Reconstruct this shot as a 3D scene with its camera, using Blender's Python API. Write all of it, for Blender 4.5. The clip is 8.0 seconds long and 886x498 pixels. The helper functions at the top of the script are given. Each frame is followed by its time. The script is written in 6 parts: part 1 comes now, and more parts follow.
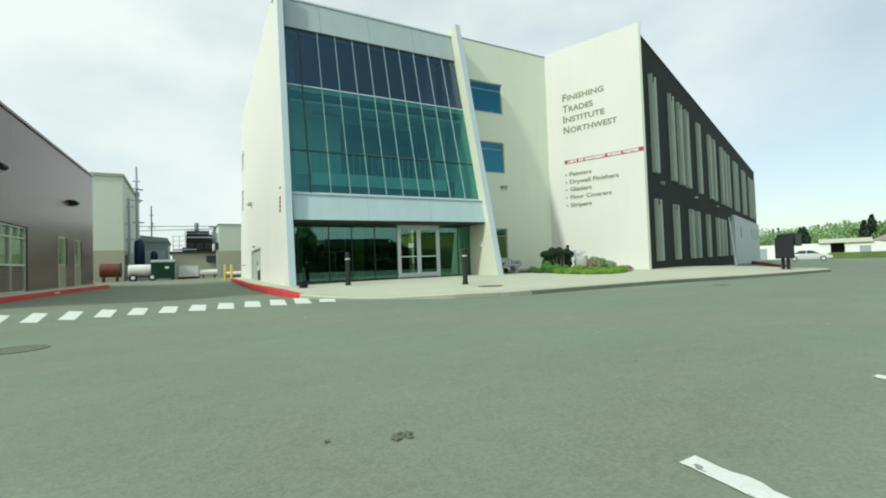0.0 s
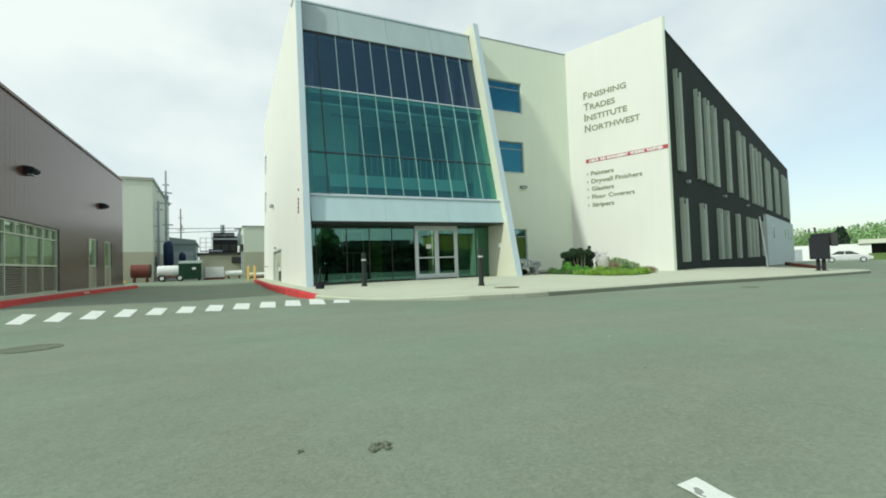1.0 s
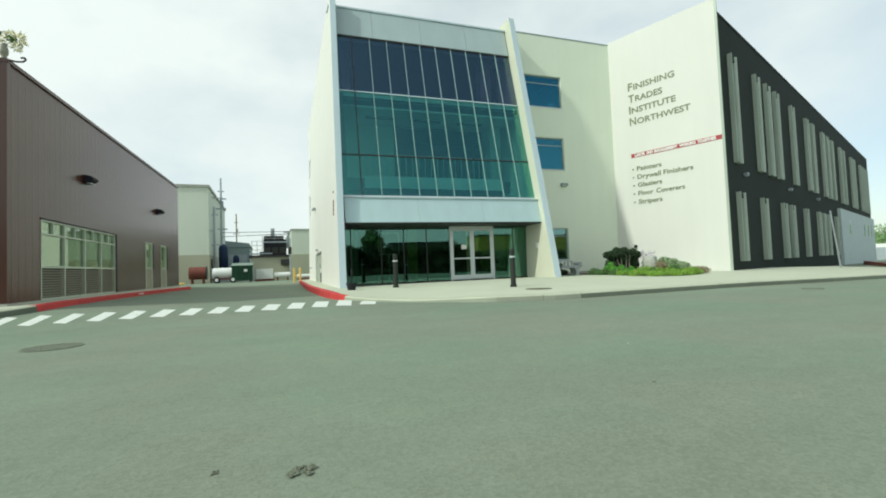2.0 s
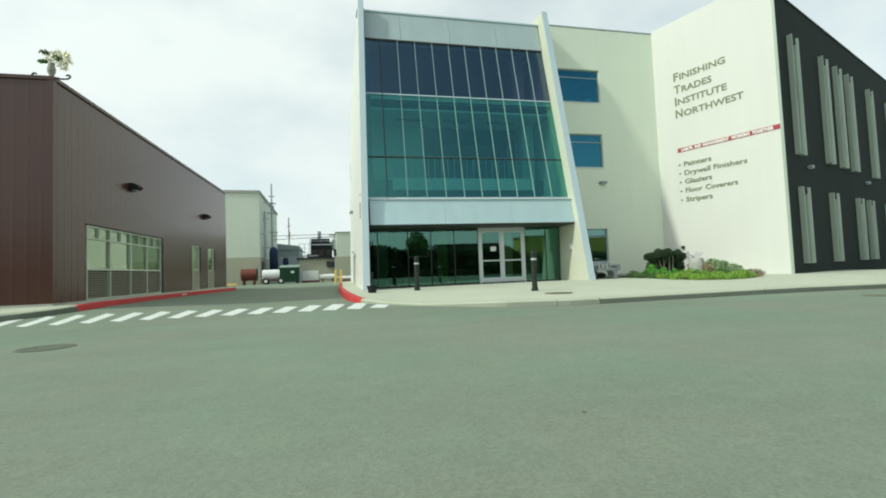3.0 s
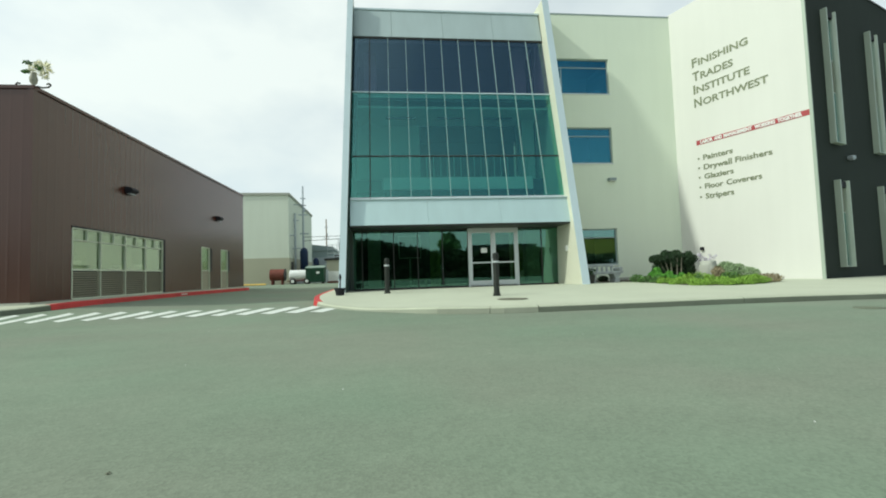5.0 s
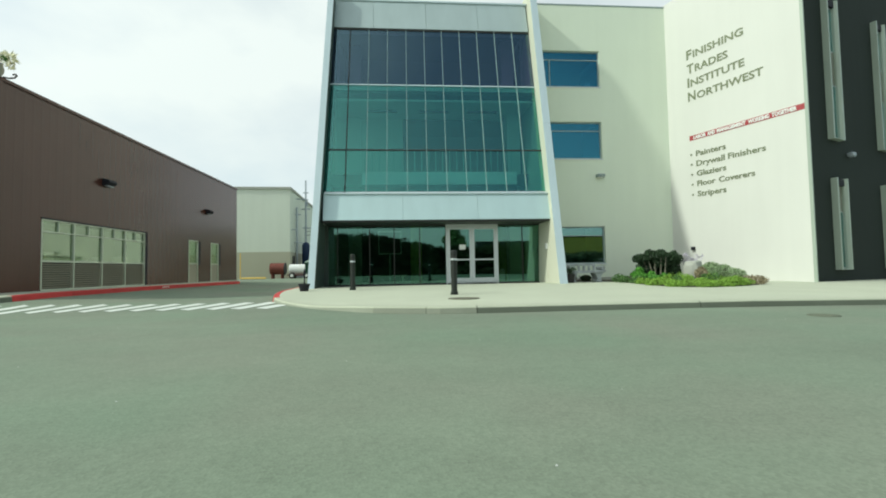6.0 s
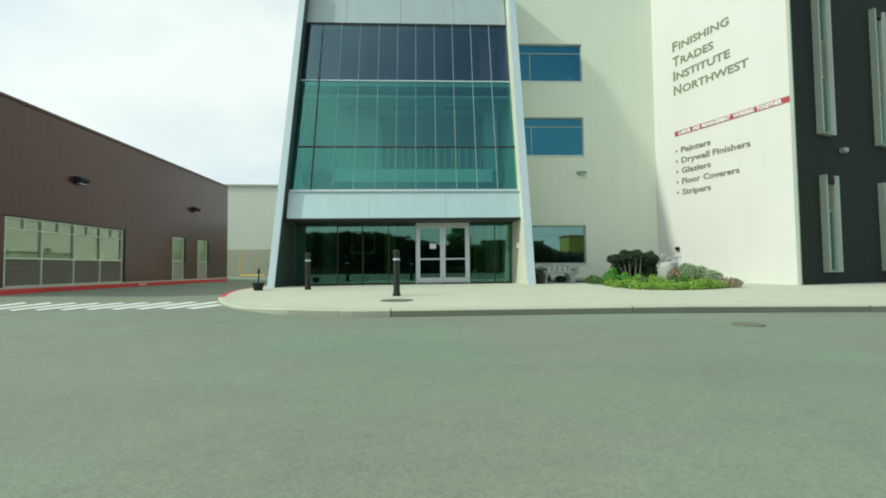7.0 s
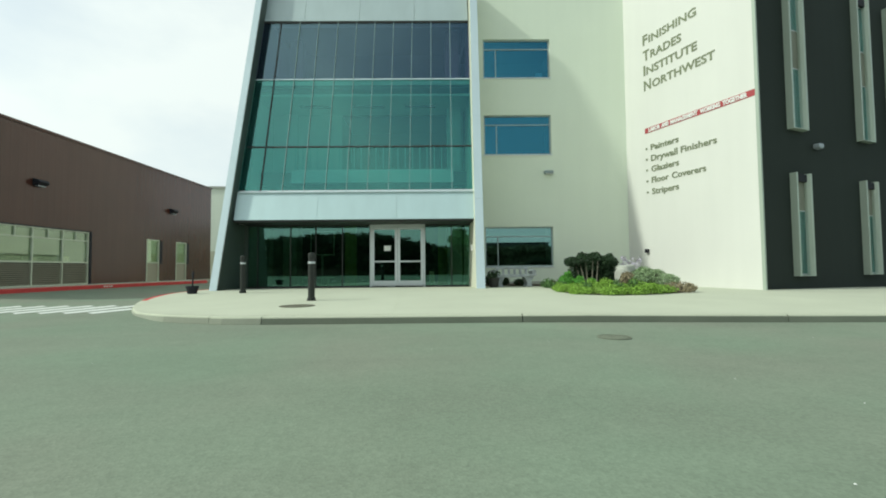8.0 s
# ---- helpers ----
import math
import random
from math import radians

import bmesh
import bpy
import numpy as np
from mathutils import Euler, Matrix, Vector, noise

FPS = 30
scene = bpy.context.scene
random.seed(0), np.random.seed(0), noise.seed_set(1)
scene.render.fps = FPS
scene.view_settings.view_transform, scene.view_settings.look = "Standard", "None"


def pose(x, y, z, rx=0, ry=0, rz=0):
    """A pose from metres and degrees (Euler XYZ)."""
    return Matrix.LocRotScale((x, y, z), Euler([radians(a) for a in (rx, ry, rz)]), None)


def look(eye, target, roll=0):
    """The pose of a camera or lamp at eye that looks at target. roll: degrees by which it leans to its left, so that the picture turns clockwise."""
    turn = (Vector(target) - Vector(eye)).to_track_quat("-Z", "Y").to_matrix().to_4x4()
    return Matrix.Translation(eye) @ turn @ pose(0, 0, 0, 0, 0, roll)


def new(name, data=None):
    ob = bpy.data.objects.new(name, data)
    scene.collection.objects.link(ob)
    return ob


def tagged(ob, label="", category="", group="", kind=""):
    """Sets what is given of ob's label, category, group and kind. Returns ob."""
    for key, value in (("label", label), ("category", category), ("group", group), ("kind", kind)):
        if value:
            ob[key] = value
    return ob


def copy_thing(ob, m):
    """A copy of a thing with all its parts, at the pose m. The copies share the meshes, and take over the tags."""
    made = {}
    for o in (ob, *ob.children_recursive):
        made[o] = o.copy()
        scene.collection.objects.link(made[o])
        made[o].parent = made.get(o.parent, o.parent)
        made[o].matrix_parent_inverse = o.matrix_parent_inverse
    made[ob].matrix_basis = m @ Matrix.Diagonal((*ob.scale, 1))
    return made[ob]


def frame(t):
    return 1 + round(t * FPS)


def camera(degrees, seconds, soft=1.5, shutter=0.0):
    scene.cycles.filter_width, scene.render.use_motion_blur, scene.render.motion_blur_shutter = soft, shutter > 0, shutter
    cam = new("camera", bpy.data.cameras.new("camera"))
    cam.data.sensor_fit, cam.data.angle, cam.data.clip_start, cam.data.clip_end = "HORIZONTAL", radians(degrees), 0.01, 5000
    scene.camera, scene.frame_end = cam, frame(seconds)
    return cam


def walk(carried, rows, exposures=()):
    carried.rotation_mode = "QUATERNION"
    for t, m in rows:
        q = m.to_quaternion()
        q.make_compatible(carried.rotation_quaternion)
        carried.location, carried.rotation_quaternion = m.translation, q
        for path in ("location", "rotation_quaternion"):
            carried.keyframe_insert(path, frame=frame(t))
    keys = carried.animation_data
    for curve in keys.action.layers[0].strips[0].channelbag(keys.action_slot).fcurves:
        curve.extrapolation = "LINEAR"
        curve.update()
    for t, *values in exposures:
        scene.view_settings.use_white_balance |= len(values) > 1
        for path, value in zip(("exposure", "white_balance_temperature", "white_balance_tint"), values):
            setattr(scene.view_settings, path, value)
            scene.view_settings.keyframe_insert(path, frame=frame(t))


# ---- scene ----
cam = camera(90.2, 8.0, soft=1.9)
PATH = [
    (0, (-0.784, -0.896, 0.822), (0.229, 0.827, 0.881), -2.0),
    (0.5, (-0.71, -0.891, 0.818), (0.274, 0.849, 0.876), -2.0),
    (1, (-0.55, -0.867, 0.807), (0.375, 0.905, 0.875), -2.0),
    (1.5, (-0.311, -0.833, 0.791), (0.529, 0.981, 0.865), -2.1),
    (1.7, (-0.205, -0.816, 0.78), (0.594, 1.015, 0.857), -2.2),
    (3, (0.934, -0.757, 0.771), (1.452, 1.172, 0.869), -2.2),
    (3.5, (1.453, -0.725, 0.762), (1.898, 1.222, 0.872), -2.3),
    (4, (2.032, -0.701, 0.748), (2.42, 1.258, 0.863), -2.2),
    (5.5, (3.955, -0.554, 0.747), (4.234, 1.424, 0.848), -1.5),
    (6, (4.668, -0.46, 0.75), (4.916, 1.523, 0.842), -1.0),
    (6.5, (5.459, -0.377, 0.774), (5.673, 1.61, 0.865), -0.6),
    (7, (6.366, -0.26, 0.783), (6.543, 1.73, 0.867), -0.6),
    (7.5, (7.438, -0.114, 0.793), (7.576, 1.879, 0.88), -0.6),
    (8, (8.546, 0.044, 0.819), (8.652, 2.04, 0.909), -0.5),
]
walk(cam, [(t, look(eye, target, roll)) for t, eye, target, roll in PATH],
     exposures=[(0.0, -0.05, 6350, -5), (8.0, -0.05, 6350, -5)])

# ---- world, sun ----
SUN_EL, SUN_AZ = 40.0, 11.0
world = bpy.data.worlds.new("sky")
scene.world = world
world.use_nodes = True
wn, wl = world.node_tree.nodes, world.node_tree.links
wn.clear()
w_out, w_bg = wn.new("ShaderNodeOutputWorld"), wn.new("ShaderNodeBackground")
w_sky = wn.new("ShaderNodeTexSky")
w_sky.sky_type, w_sky.sun_disc = "NISHITA", False
w_sky.sun_elevation = radians(SUN_EL)
w_sky.sun_rotation = math.atan2(-math.cos(radians(SUN_AZ)), -math.sin(radians(SUN_AZ)))
w_co, w_map, w_noise, w_ramp, w_mix = (wn.new("ShaderNodeTexCoord"), wn.new("ShaderNodeMapping"), wn.new("ShaderNodeTexNoise"),
                                       wn.new("ShaderNodeValToRGB"), wn.new("ShaderNodeMixRGB"))
w_map.inputs["Location"].default_value = (0.35, 0.1, 0.0)
w_map.inputs["Scale"].default_value = (1.0, 1.0, 1.8)
w_noise.inputs["Scale"].default_value, w_noise.inputs["Detail"].default_value = 2.3, 6
w_ramp.color_ramp.elements[0].position, w_ramp.color_ramp.elements[1].position = 0.32, 0.60
w_ramp.color_ramp.elements[0].color = (0.64, 0.64, 0.64, 1)
w_dot, w_pos, w_pow, w_glow, w_cloud = (wn.new("ShaderNodeVectorMath"), wn.new("ShaderNodeMath"), wn.new("ShaderNodeMath"), wn.new("ShaderNodeMath"),
                                        wn.new("ShaderNodeVectorMath"))   # thin cloud is brighter round the sun
w_dot.operation, w_pos.operation, w_pow.operation, w_glow.operation, w_cloud.operation = "DOT_PRODUCT", "MAXIMUM", "POWER", "MULTIPLY_ADD", "SCALE"
w_dot.inputs[1].default_value = (-math.cos(radians(SUN_EL)) * math.cos(radians(SUN_AZ)), -math.cos(radians(SUN_EL)) * math.sin(radians(SUN_AZ)), math.sin(radians(SUN_EL)))
w_pos.inputs[1].default_value, w_pow.inputs[1].default_value = 0.0, 3.0
w_glow.inputs[1].default_value, w_glow.inputs[2].default_value = 0.35, 1.0
w_cloud.inputs[0].default_value = (8.85, 8.8, 9.0)
wl.new(w_co.outputs["Generated"], w_dot.inputs[0])
wl.new(w_dot.outputs["Value"], w_pos.inputs[0])
wl.new(w_pos.outputs[0], w_pow.inputs[0])
wl.new(w_pow.outputs[0], w_glow.inputs[0])
wl.new(w_glow.outputs[0], w_cloud.inputs["Scale"])
wl.new(w_cloud.outputs["Vector"], w_mix.inputs[2])
w_bg.inputs["Strength"].default_value = 0.111
wl.new(w_co.outputs["Generated"], w_map.inputs["Vector"])
wl.new(w_map.outputs["Vector"], w_noise.inputs["Vector"])
wl.new(w_noise.outputs["Fac"], w_ramp.inputs["Fac"])
w_sep, w_east, w_thin = wn.new("ShaderNodeSeparateXYZ"), wn.new("ShaderNodeMapRange"), wn.new("ShaderNodeMath")   # the cloud thins towards the east
w_thin.operation = "MULTIPLY"
for key, value in (("From Min", 0.82), ("From Max", 0.96), ("To Min", 1.0), ("To Max", 0.45)):
    w_east.inputs[key].default_value = value
wl.new(w_co.outputs["Generated"], w_sep.inputs[0])
wl.new(w_sep.outputs["X"], w_east.inputs["Value"])
wl.new(w_ramp.outputs["Color"], w_thin.inputs[0])
wl.new(w_east.outputs["Result"], w_thin.inputs[1])
# a ragged clearing stands high behind the lot, opposite the glass front
w_gapdot, w_rag, w_gap, w_open = (wn.new("ShaderNodeVectorMath"), wn.new("ShaderNodeMath"), wn.new("ShaderNodeMapRange"), wn.new("ShaderNodeMath"))
w_gapdot.operation, w_rag.operation, w_open.operation = "DOT_PRODUCT", "MULTIPLY_ADD", "MULTIPLY"
w_gapdot.inputs[1].default_value = Vector((0.42, -0.55, 0.72)).normalized()
w_rag.inputs[1].default_value = 0.34
for key, value in (("From Min", 0.98), ("From Max", 1.13), ("To Min", 1.0), ("To Max", 0.2)):
    w_gap.inputs[key].default_value = value
wl.new(w_co.outputs["Generated"], w_gapdot.inputs[0])
wl.new(w_noise.outputs["Fac"], w_rag.inputs[0])
wl.new(w_gapdot.outputs["Value"], w_rag.inputs[2])
wl.new(w_rag.outputs[0], w_gap.inputs["Value"])
wl.new(w_thin.outputs[0], w_open.inputs[0])
wl.new(w_gap.outputs["Result"], w_open.inputs[1])
wl.new(w_open.outputs[0], w_mix.inputs[0])
w_gain = wn.new("ShaderNodeVectorMath")
w_gain.operation = "SCALE"
w_gain.inputs["Scale"].default_value = 1.35
wl.new(w_sky.outputs["Color"], w_gain.inputs[0])
wl.new(w_gain.outputs["Vector"], w_mix.inputs[1])
wl.new(w_mix.outputs["Color"], w_bg.inputs["Color"])
wl.new(w_bg.outputs["Background"], w_out.inputs["Surface"])

sun_data = bpy.data.lights.new("sun", "SUN")
sun_data.energy, sun_data.angle, sun_data.color = 2.7, radians(3.0), (1.0, 0.965, 0.89)
sun = new("sun", sun_data)
to_sun = Vector((-math.cos(radians(SUN_EL)) * math.cos(radians(SUN_AZ)), -math.cos(radians(SUN_EL)) * math.sin(radians(SUN_AZ)), math.sin(radians(SUN_EL))))
sun.matrix_world = look(to_sun * 60, (0, 0, 0))


# ---- materials ----
def mat(name, col, rough=0.7, metal=0.0, var=0.18, scale=0.6, fine=40.0, fvar=0.08, bump=0.1, spec=0.4, island=0.0, rand=0.0, streak=0.0, blotch=0.0, chips=0.0, speck=0.0):
    """A painted or mineral surface: broad stains, fine grain, slight relief."""
    m = bpy.data.materials.new(name)
    m.use_nodes = True
    n, l = m.node_tree.nodes, m.node_tree.links
    b = n["Principled BSDF"]
    b.inputs["Roughness"].default_value, b.inputs["Metallic"].default_value = rough, metal
    b.inputs["Specular IOR Level"].default_value = spec
    geo = n.new("ShaderNodeNewGeometry")

    def noise_node(sc, detail, stretch=None):
        t = n.new("ShaderNodeTexNoise")
        t.inputs["Scale"].default_value, t.inputs["Detail"].default_value = sc, detail
        if stretch:
            mp = n.new("ShaderNodeMapping")
            mp.inputs["Scale"].default_value = stretch
            l.new(geo.outputs["Position"], mp.inputs["Vector"])
            l.new(mp.outputs["Vector"], t.inputs["Vector"])
        else:
            l.new(geo.outputs["Position"], t.inputs["Vector"])
        return t.outputs["Fac"]

    def math_node(op, a, c):
        t = n.new("ShaderNodeMath")
        t.operation = op
        for k, v in ((0, a), (1, c)):
            if isinstance(v, (int, float)):
                t.inputs[k].default_value = v
            else:
                l.new(v, t.inputs[k])
        return t.outputs[0]

    grain = noise_node(fine, 4)
    f = math_node("ADD", math_node("MULTIPLY", math_node("SUBTRACT", noise_node(scale, 5), 0.5), 2 * var),
                  math_node("MULTIPLY", math_node("SUBTRACT", grain, 0.5), 2 * fvar))
    if streak:
        f = math_node("ADD", f, math_node("MULTIPLY", math_node("SUBTRACT", noise_node(3.0, 4, (1, 1, 0.08)), 0.5), 2 * streak))
    if blotch:
        f = math_node("ADD", f, math_node("MULTIPLY", math_node("SUBTRACT", noise_node(1.7, 6), 0.5), 2 * blotch))
    if speck:
        f = math_node("ADD", f, math_node("MULTIPLY", math_node("SUBTRACT", noise_node(17.0, 7), 0.5), 2 * speck))
    if chips:
        f = math_node("SUBTRACT", f, math_node("MULTIPLY", math_node("GREATER_THAN", noise_node(14.0, 5), 0.66), chips))
    if island:
        f = math_node("ADD", f, math_node("MULTIPLY", math_node("SUBTRACT", geo.outputs["Random Per Island"], 0.5), 2 * island))
    if rand:
        info = n.new("ShaderNodeObjectInfo")
        f = math_node("ADD", f, math_node("MULTIPLY", math_node("SUBTRACT", info.outputs["Random"], 0.5), 2 * rand))
    f = math_node("ADD", f, 1.0)
    mul = n.new("ShaderNodeVectorMath")
    mul.operation = "SCALE"
    mul.inputs[0].default_value = col
    l.new(f, mul.inputs["Scale"])
    l.new(mul.outputs["Vector"], b.inputs["Base Color"])
    if bump:
        bp = n.new("ShaderNodeBump")
        bp.inputs["Strength"].default_value, bp.inputs["Distance"].default_value = bump, 0.02
        l.new(grain, bp.inputs["Height"])
        l.new(bp.outputs["Normal"], b.inputs["Normal"])
    return m


def glass(name, tint, base=0.05, sheen=(0.85, 1.0, 0.98)):
    """Coated window glass: tinted and see-through; base is its gloss seen square on, rising to full at a grazing look."""
    m = bpy.data.materials.new(name)
    m.use_nodes = True
    n, l = m.node_tree.nodes, m.node_tree.links
    n.clear()
    out, mix, tr, gl, lw = (n.new("ShaderNodeOutputMaterial"), n.new("ShaderNodeMixShader"), n.new("ShaderNodeBsdfTransparent"),
                            n.new("ShaderNodeBsdfGlossy"), n.new("ShaderNodeLayerWeight"))
    power, gain = n.new("ShaderNodeMath"), n.new("ShaderNodeMath")
    tr.inputs["Color"].default_value = (*tint, 1)
    gl.inputs["Roughness"].default_value = 0.02
    gl.inputs["Color"].default_value = (*sheen, 1)
    lw.inputs["Blend"].default_value = 0.5
    power.operation, gain.operation = "POWER", "MULTIPLY_ADD"
    power.inputs[1].default_value = 5.0
    gain.inputs[1].default_value, gain.inputs[2].default_value = 1.0 - base, base
    l.new(lw.outputs["Facing"], power.inputs[0])
    l.new(power.outputs[0], gain.inputs[0])
    l.new(gain.outputs[0], mix.inputs[0])
    l.new(tr.outputs[0], mix.inputs[1])
    l.new(gl.outputs[0], mix.inputs[2])
    l.new(mix.outputs[0], out.inputs["Surface"])
    return m


def asphalt():
    """Worn lot surface: two tones of binder, stains, tyre-polished drifts and visible stone grains."""
    m = bpy.data.materials.new("asphalt")
    m.use_nodes = True
    n, l = m.node_tree.nodes, m.node_tree.links
    b = n["Principled BSDF"]
    b.inputs["Roughness"].default_value, b.inputs["Specular IOR Level"].default_value = 0.9, 0.25
    geo = n.new("ShaderNodeNewGeometry")

    def field(scale, detail, rough=0.5, stretch=(1, 1, 1)):
        t, mp = n.new("ShaderNodeTexNoise"), n.new("ShaderNodeMapping")
        t.inputs["Scale"].default_value, t.inputs["Detail"].default_value, t.inputs["Roughness"].default_value = scale, detail, rough
        mp.inputs["Scale"].default_value = stretch
        l.new(geo.outputs["Position"], mp.inputs["Vector"])
        l.new(mp.outputs["Vector"], t.inputs["Vector"])
        return t.outputs["Fac"]

    def weigh(parts):
        total = None
        for f, gain in parts:
            t = n.new("ShaderNodeMath")
            t.operation = "MULTIPLY_ADD"
            l.new(f, t.inputs[0])
            t.inputs[1].default_value = 2 * gain
            if total is None:
                t.inputs[2].default_value = 1.0 - sum(g for _, g in parts)
            else:
                l.new(total, t.inputs[2])
            total = t.outputs[0]
        return total

    tone = n.new("ShaderNodeValToRGB")
    tone.color_ramp.elements[0].position, tone.color_ramp.elements[1].position = 0.36, 0.64
    tone.color_ramp.elements[0].color, tone.color_ramp.elements[1].color = (0.194, 0.218, 0.166, 1), (0.181, 0.234, 0.168, 1)
    l.new(field(0.35, 4), tone.inputs["Fac"])
    stones, grains = n.new("ShaderNodeTexVoronoi"), n.new("ShaderNodeSeparateColor")
    stones.inputs["Scale"].default_value = 75.0
    l.new(geo.outputs["Position"], stones.inputs["Vector"])
    l.new(stones.outputs["Color"], grains.inputs[0])
    f = weigh([(field(0.22, 5), 0.16), (field(0.9, 6, 0.6, (0.5, 1.0, 1.0)), 0.16), (field(5.0, 5, 0.65), 0.12), (field(24.0, 4, 0.7), 0.13), (grains.outputs[0], 0.10)])
    mul = n.new("ShaderNodeVectorMath")
    mul.operation = "SCALE"
    l.new(tone.outputs["Color"], mul.inputs[0])
    l.new(f, mul.inputs["Scale"])
    l.new(mul.outputs["Vector"], b.inputs["Base Color"])
    bp = n.new("ShaderNodeBump")
    bp.inputs["Strength"].default_value, bp.inputs["Distance"].default_value = 0.25, 0.006
    l.new(stones.outputs["Distance"], bp.inputs["Height"])
    l.new(bp.outputs["Normal"], b.inputs["Normal"])
    return m


M_ASPHALT = asphalt()
M_PATCH = mat("worn_asphalt", (0.145, 0.158, 0.112), 0.95, var=0.5, scale=30, fine=70, fvar=0.4, bump=1.0)
M_LID = mat("road_worn_iron", (0.165, 0.185, 0.135), 0.8, 0.1, var=0.25, scale=8, fine=60, fvar=0.2, bump=0.5)
M_PAINT = mat("road_paint", (0.66, 0.69, 0.64), 0.8, var=0.12, scale=5, fine=90, fvar=0.15, bump=0.3, chips=0.62)
M_CONC = mat("sidewalk_concrete", (0.475, 0.495, 0.385), 0.9, var=0.10, scale=0.7, fine=60, fvar=0.10, bump=0.3)
M_KERBTOP = mat("kerb_top_concrete", (0.465, 0.485, 0.375), 0.9, var=0.12, scale=1.6, fine=50, fvar=0.12, bump=0.4)
# Kerb face darker than its top: dirt and the face's shade share the colour.
M_KERB = mat("dirty_shaded_kerb_face", (0.140, 0.160, 0.120), 0.9, var=0.22, scale=1.6, fine=50, fvar=0.12, bump=0.4, rand=0.08)
M_RED = mat("red_kerb_paint", (0.46, 0.04, 0.04), 0.75, var=0.25, scale=2.5, fine=50, fvar=0.15, bump=0.3, rand=0.1)
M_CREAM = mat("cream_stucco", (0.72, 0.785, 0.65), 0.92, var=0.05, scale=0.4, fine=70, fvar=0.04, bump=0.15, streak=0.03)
# Darker, yellower copy of the cream stucco for the right fin.
M_FIN = mat("fin_cream_stucco", (0.58, 0.59, 0.475), 0.92, var=0.06, scale=0.5, fine=70, fvar=0.04, bump=0.15, streak=0.04)
M_WFRAME = mat("grey_window_frame", (0.36, 0.43, 0.43), 0.45, 0.3, var=0.05, scale=2, bump=0.0)
M_SIGNW = mat("white_stucco", (0.675, 0.675, 0.63), 0.92, var=0.04, scale=0.4, fine=70, fvar=0.04, bump=0.15, streak=0.03)
M_DARKW = mat("charcoal_siding", (0.026, 0.034, 0.029), 0.85, var=0.15, scale=0.5, fine=50, fvar=0.12, bump=0.1, streak=0.1, spec=0.2)
M_PANEL = mat("silver_panel", (0.55, 0.65, 0.68), 0.45, 0.2, var=0.06, scale=0.5, fine=30, fvar=0.03, bump=0.0, streak=0.06, rand=0.03)
M_SPAN = mat("grey_spandrel_metal", (0.40, 0.48, 0.48), 0.5, 0.15, var=0.08, scale=0.5, fine=30, fvar=0.03, bump=0.0, streak=0.1, rand=0.03)
M_BAND = mat("pale_band_metal", (0.46, 0.59, 0.60), 0.5, 0.2, var=0.06, scale=0.5, fine=30, fvar=0.03, bump=0.0, streak=0.08, rand=0.03)
M_SLOT = mat("olive_slot_panel", (0.21, 0.22, 0.17), 0.6, 0.1, var=0.12, scale=1.0, bump=0.0, streak=0.1)
# Kerb face round the curve, paler than on the straight run.
M_KERBC = mat("pale_kerb_face", (0.28, 0.30, 0.235), 0.9, var=0.2, scale=1.6, fine=50, fvar=0.12, bump=0.4, rand=0.06)
M_ALU = mat("aluminium", (0.62, 0.66, 0.67), 0.4, 0.4, var=0.05, scale=2, fine=40, fvar=0.03, bump=0.0)
M_MULL = mat("slim_mullion", (0.36, 0.47, 0.45), 0.45, 0.3, var=0.05, scale=2, bump=0.0)
M_JAMB = mat("pale_metal_sleeve", (0.38, 0.44, 0.37), 0.42, 0.1, var=0.08, scale=1.0, fine=40, fvar=0.04, bump=0.0, streak=0.1)
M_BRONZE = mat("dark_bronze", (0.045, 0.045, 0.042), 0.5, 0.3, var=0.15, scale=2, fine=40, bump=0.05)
M_BLACK = mat("black_paint", (0.011, 0.012, 0.017), 0.75, var=0.2, scale=2, fine=40, bump=0.05)
M_BROWN = mat("brown_ribbed_metal", (0.060, 0.0240, 0.0170), 0.24, 0.0, var=0.2, scale=0.5, fine=30, fvar=0.03, bump=0.0, spec=0.5, streak=0.14, rand=0.03)
M_PLINTH = mat("plinth_concrete", (0.38, 0.39, 0.34), 0.9, var=0.15, scale=1.2, bump=0.3)
M_LOUVRE = mat("grey_louvre", (0.30, 0.29, 0.225), 0.5, 0.2, var=0.1, scale=2, bump=0.0)
M_BFRAME = mat("pale_window_frame", (0.50, 0.55, 0.44), 0.5, 0.1, var=0.08, scale=2, bump=0.0)
M_BOLL = mat("black_bollard_paint", (0.018, 0.022, 0.018), 0.6, var=0.2, scale=3, fine=40, bump=0.05)
M_CREAMB = mat("yard_cream", (0.63, 0.68, 0.58), 0.9, var=0.06, scale=0.3, bump=0.1, streak=0.04)
M_TAN = mat("yard_tan", (0.42, 0.42, 0.32), 0.9, var=0.08, scale=0.4, bump=0.1)
M_GREYB = mat("grey_cladding", (0.27, 0.33, 0.33), 0.7, var=0.1, scale=0.4, bump=0.1)
M_RUST = mat("rusty_red_steel", (0.16, 0.048, 0.034), 0.75, 0.1, var=0.4, scale=2.5, fine=25, fvar=0.2, bump=0.4)
M_GREEN = mat("green_steel", (0.014, 0.062, 0.034), 0.55, var=0.25, scale=2, fine=30, bump=0.1)
M_DLID = mat("faded_green_lid", (0.20, 0.27, 0.22), 0.6, var=0.3, scale=2, bump=0.1)
M_DOOR = mat("grey_green_door", (0.40, 0.44, 0.36), 0.6, var=0.1, scale=2, bump=0.02)
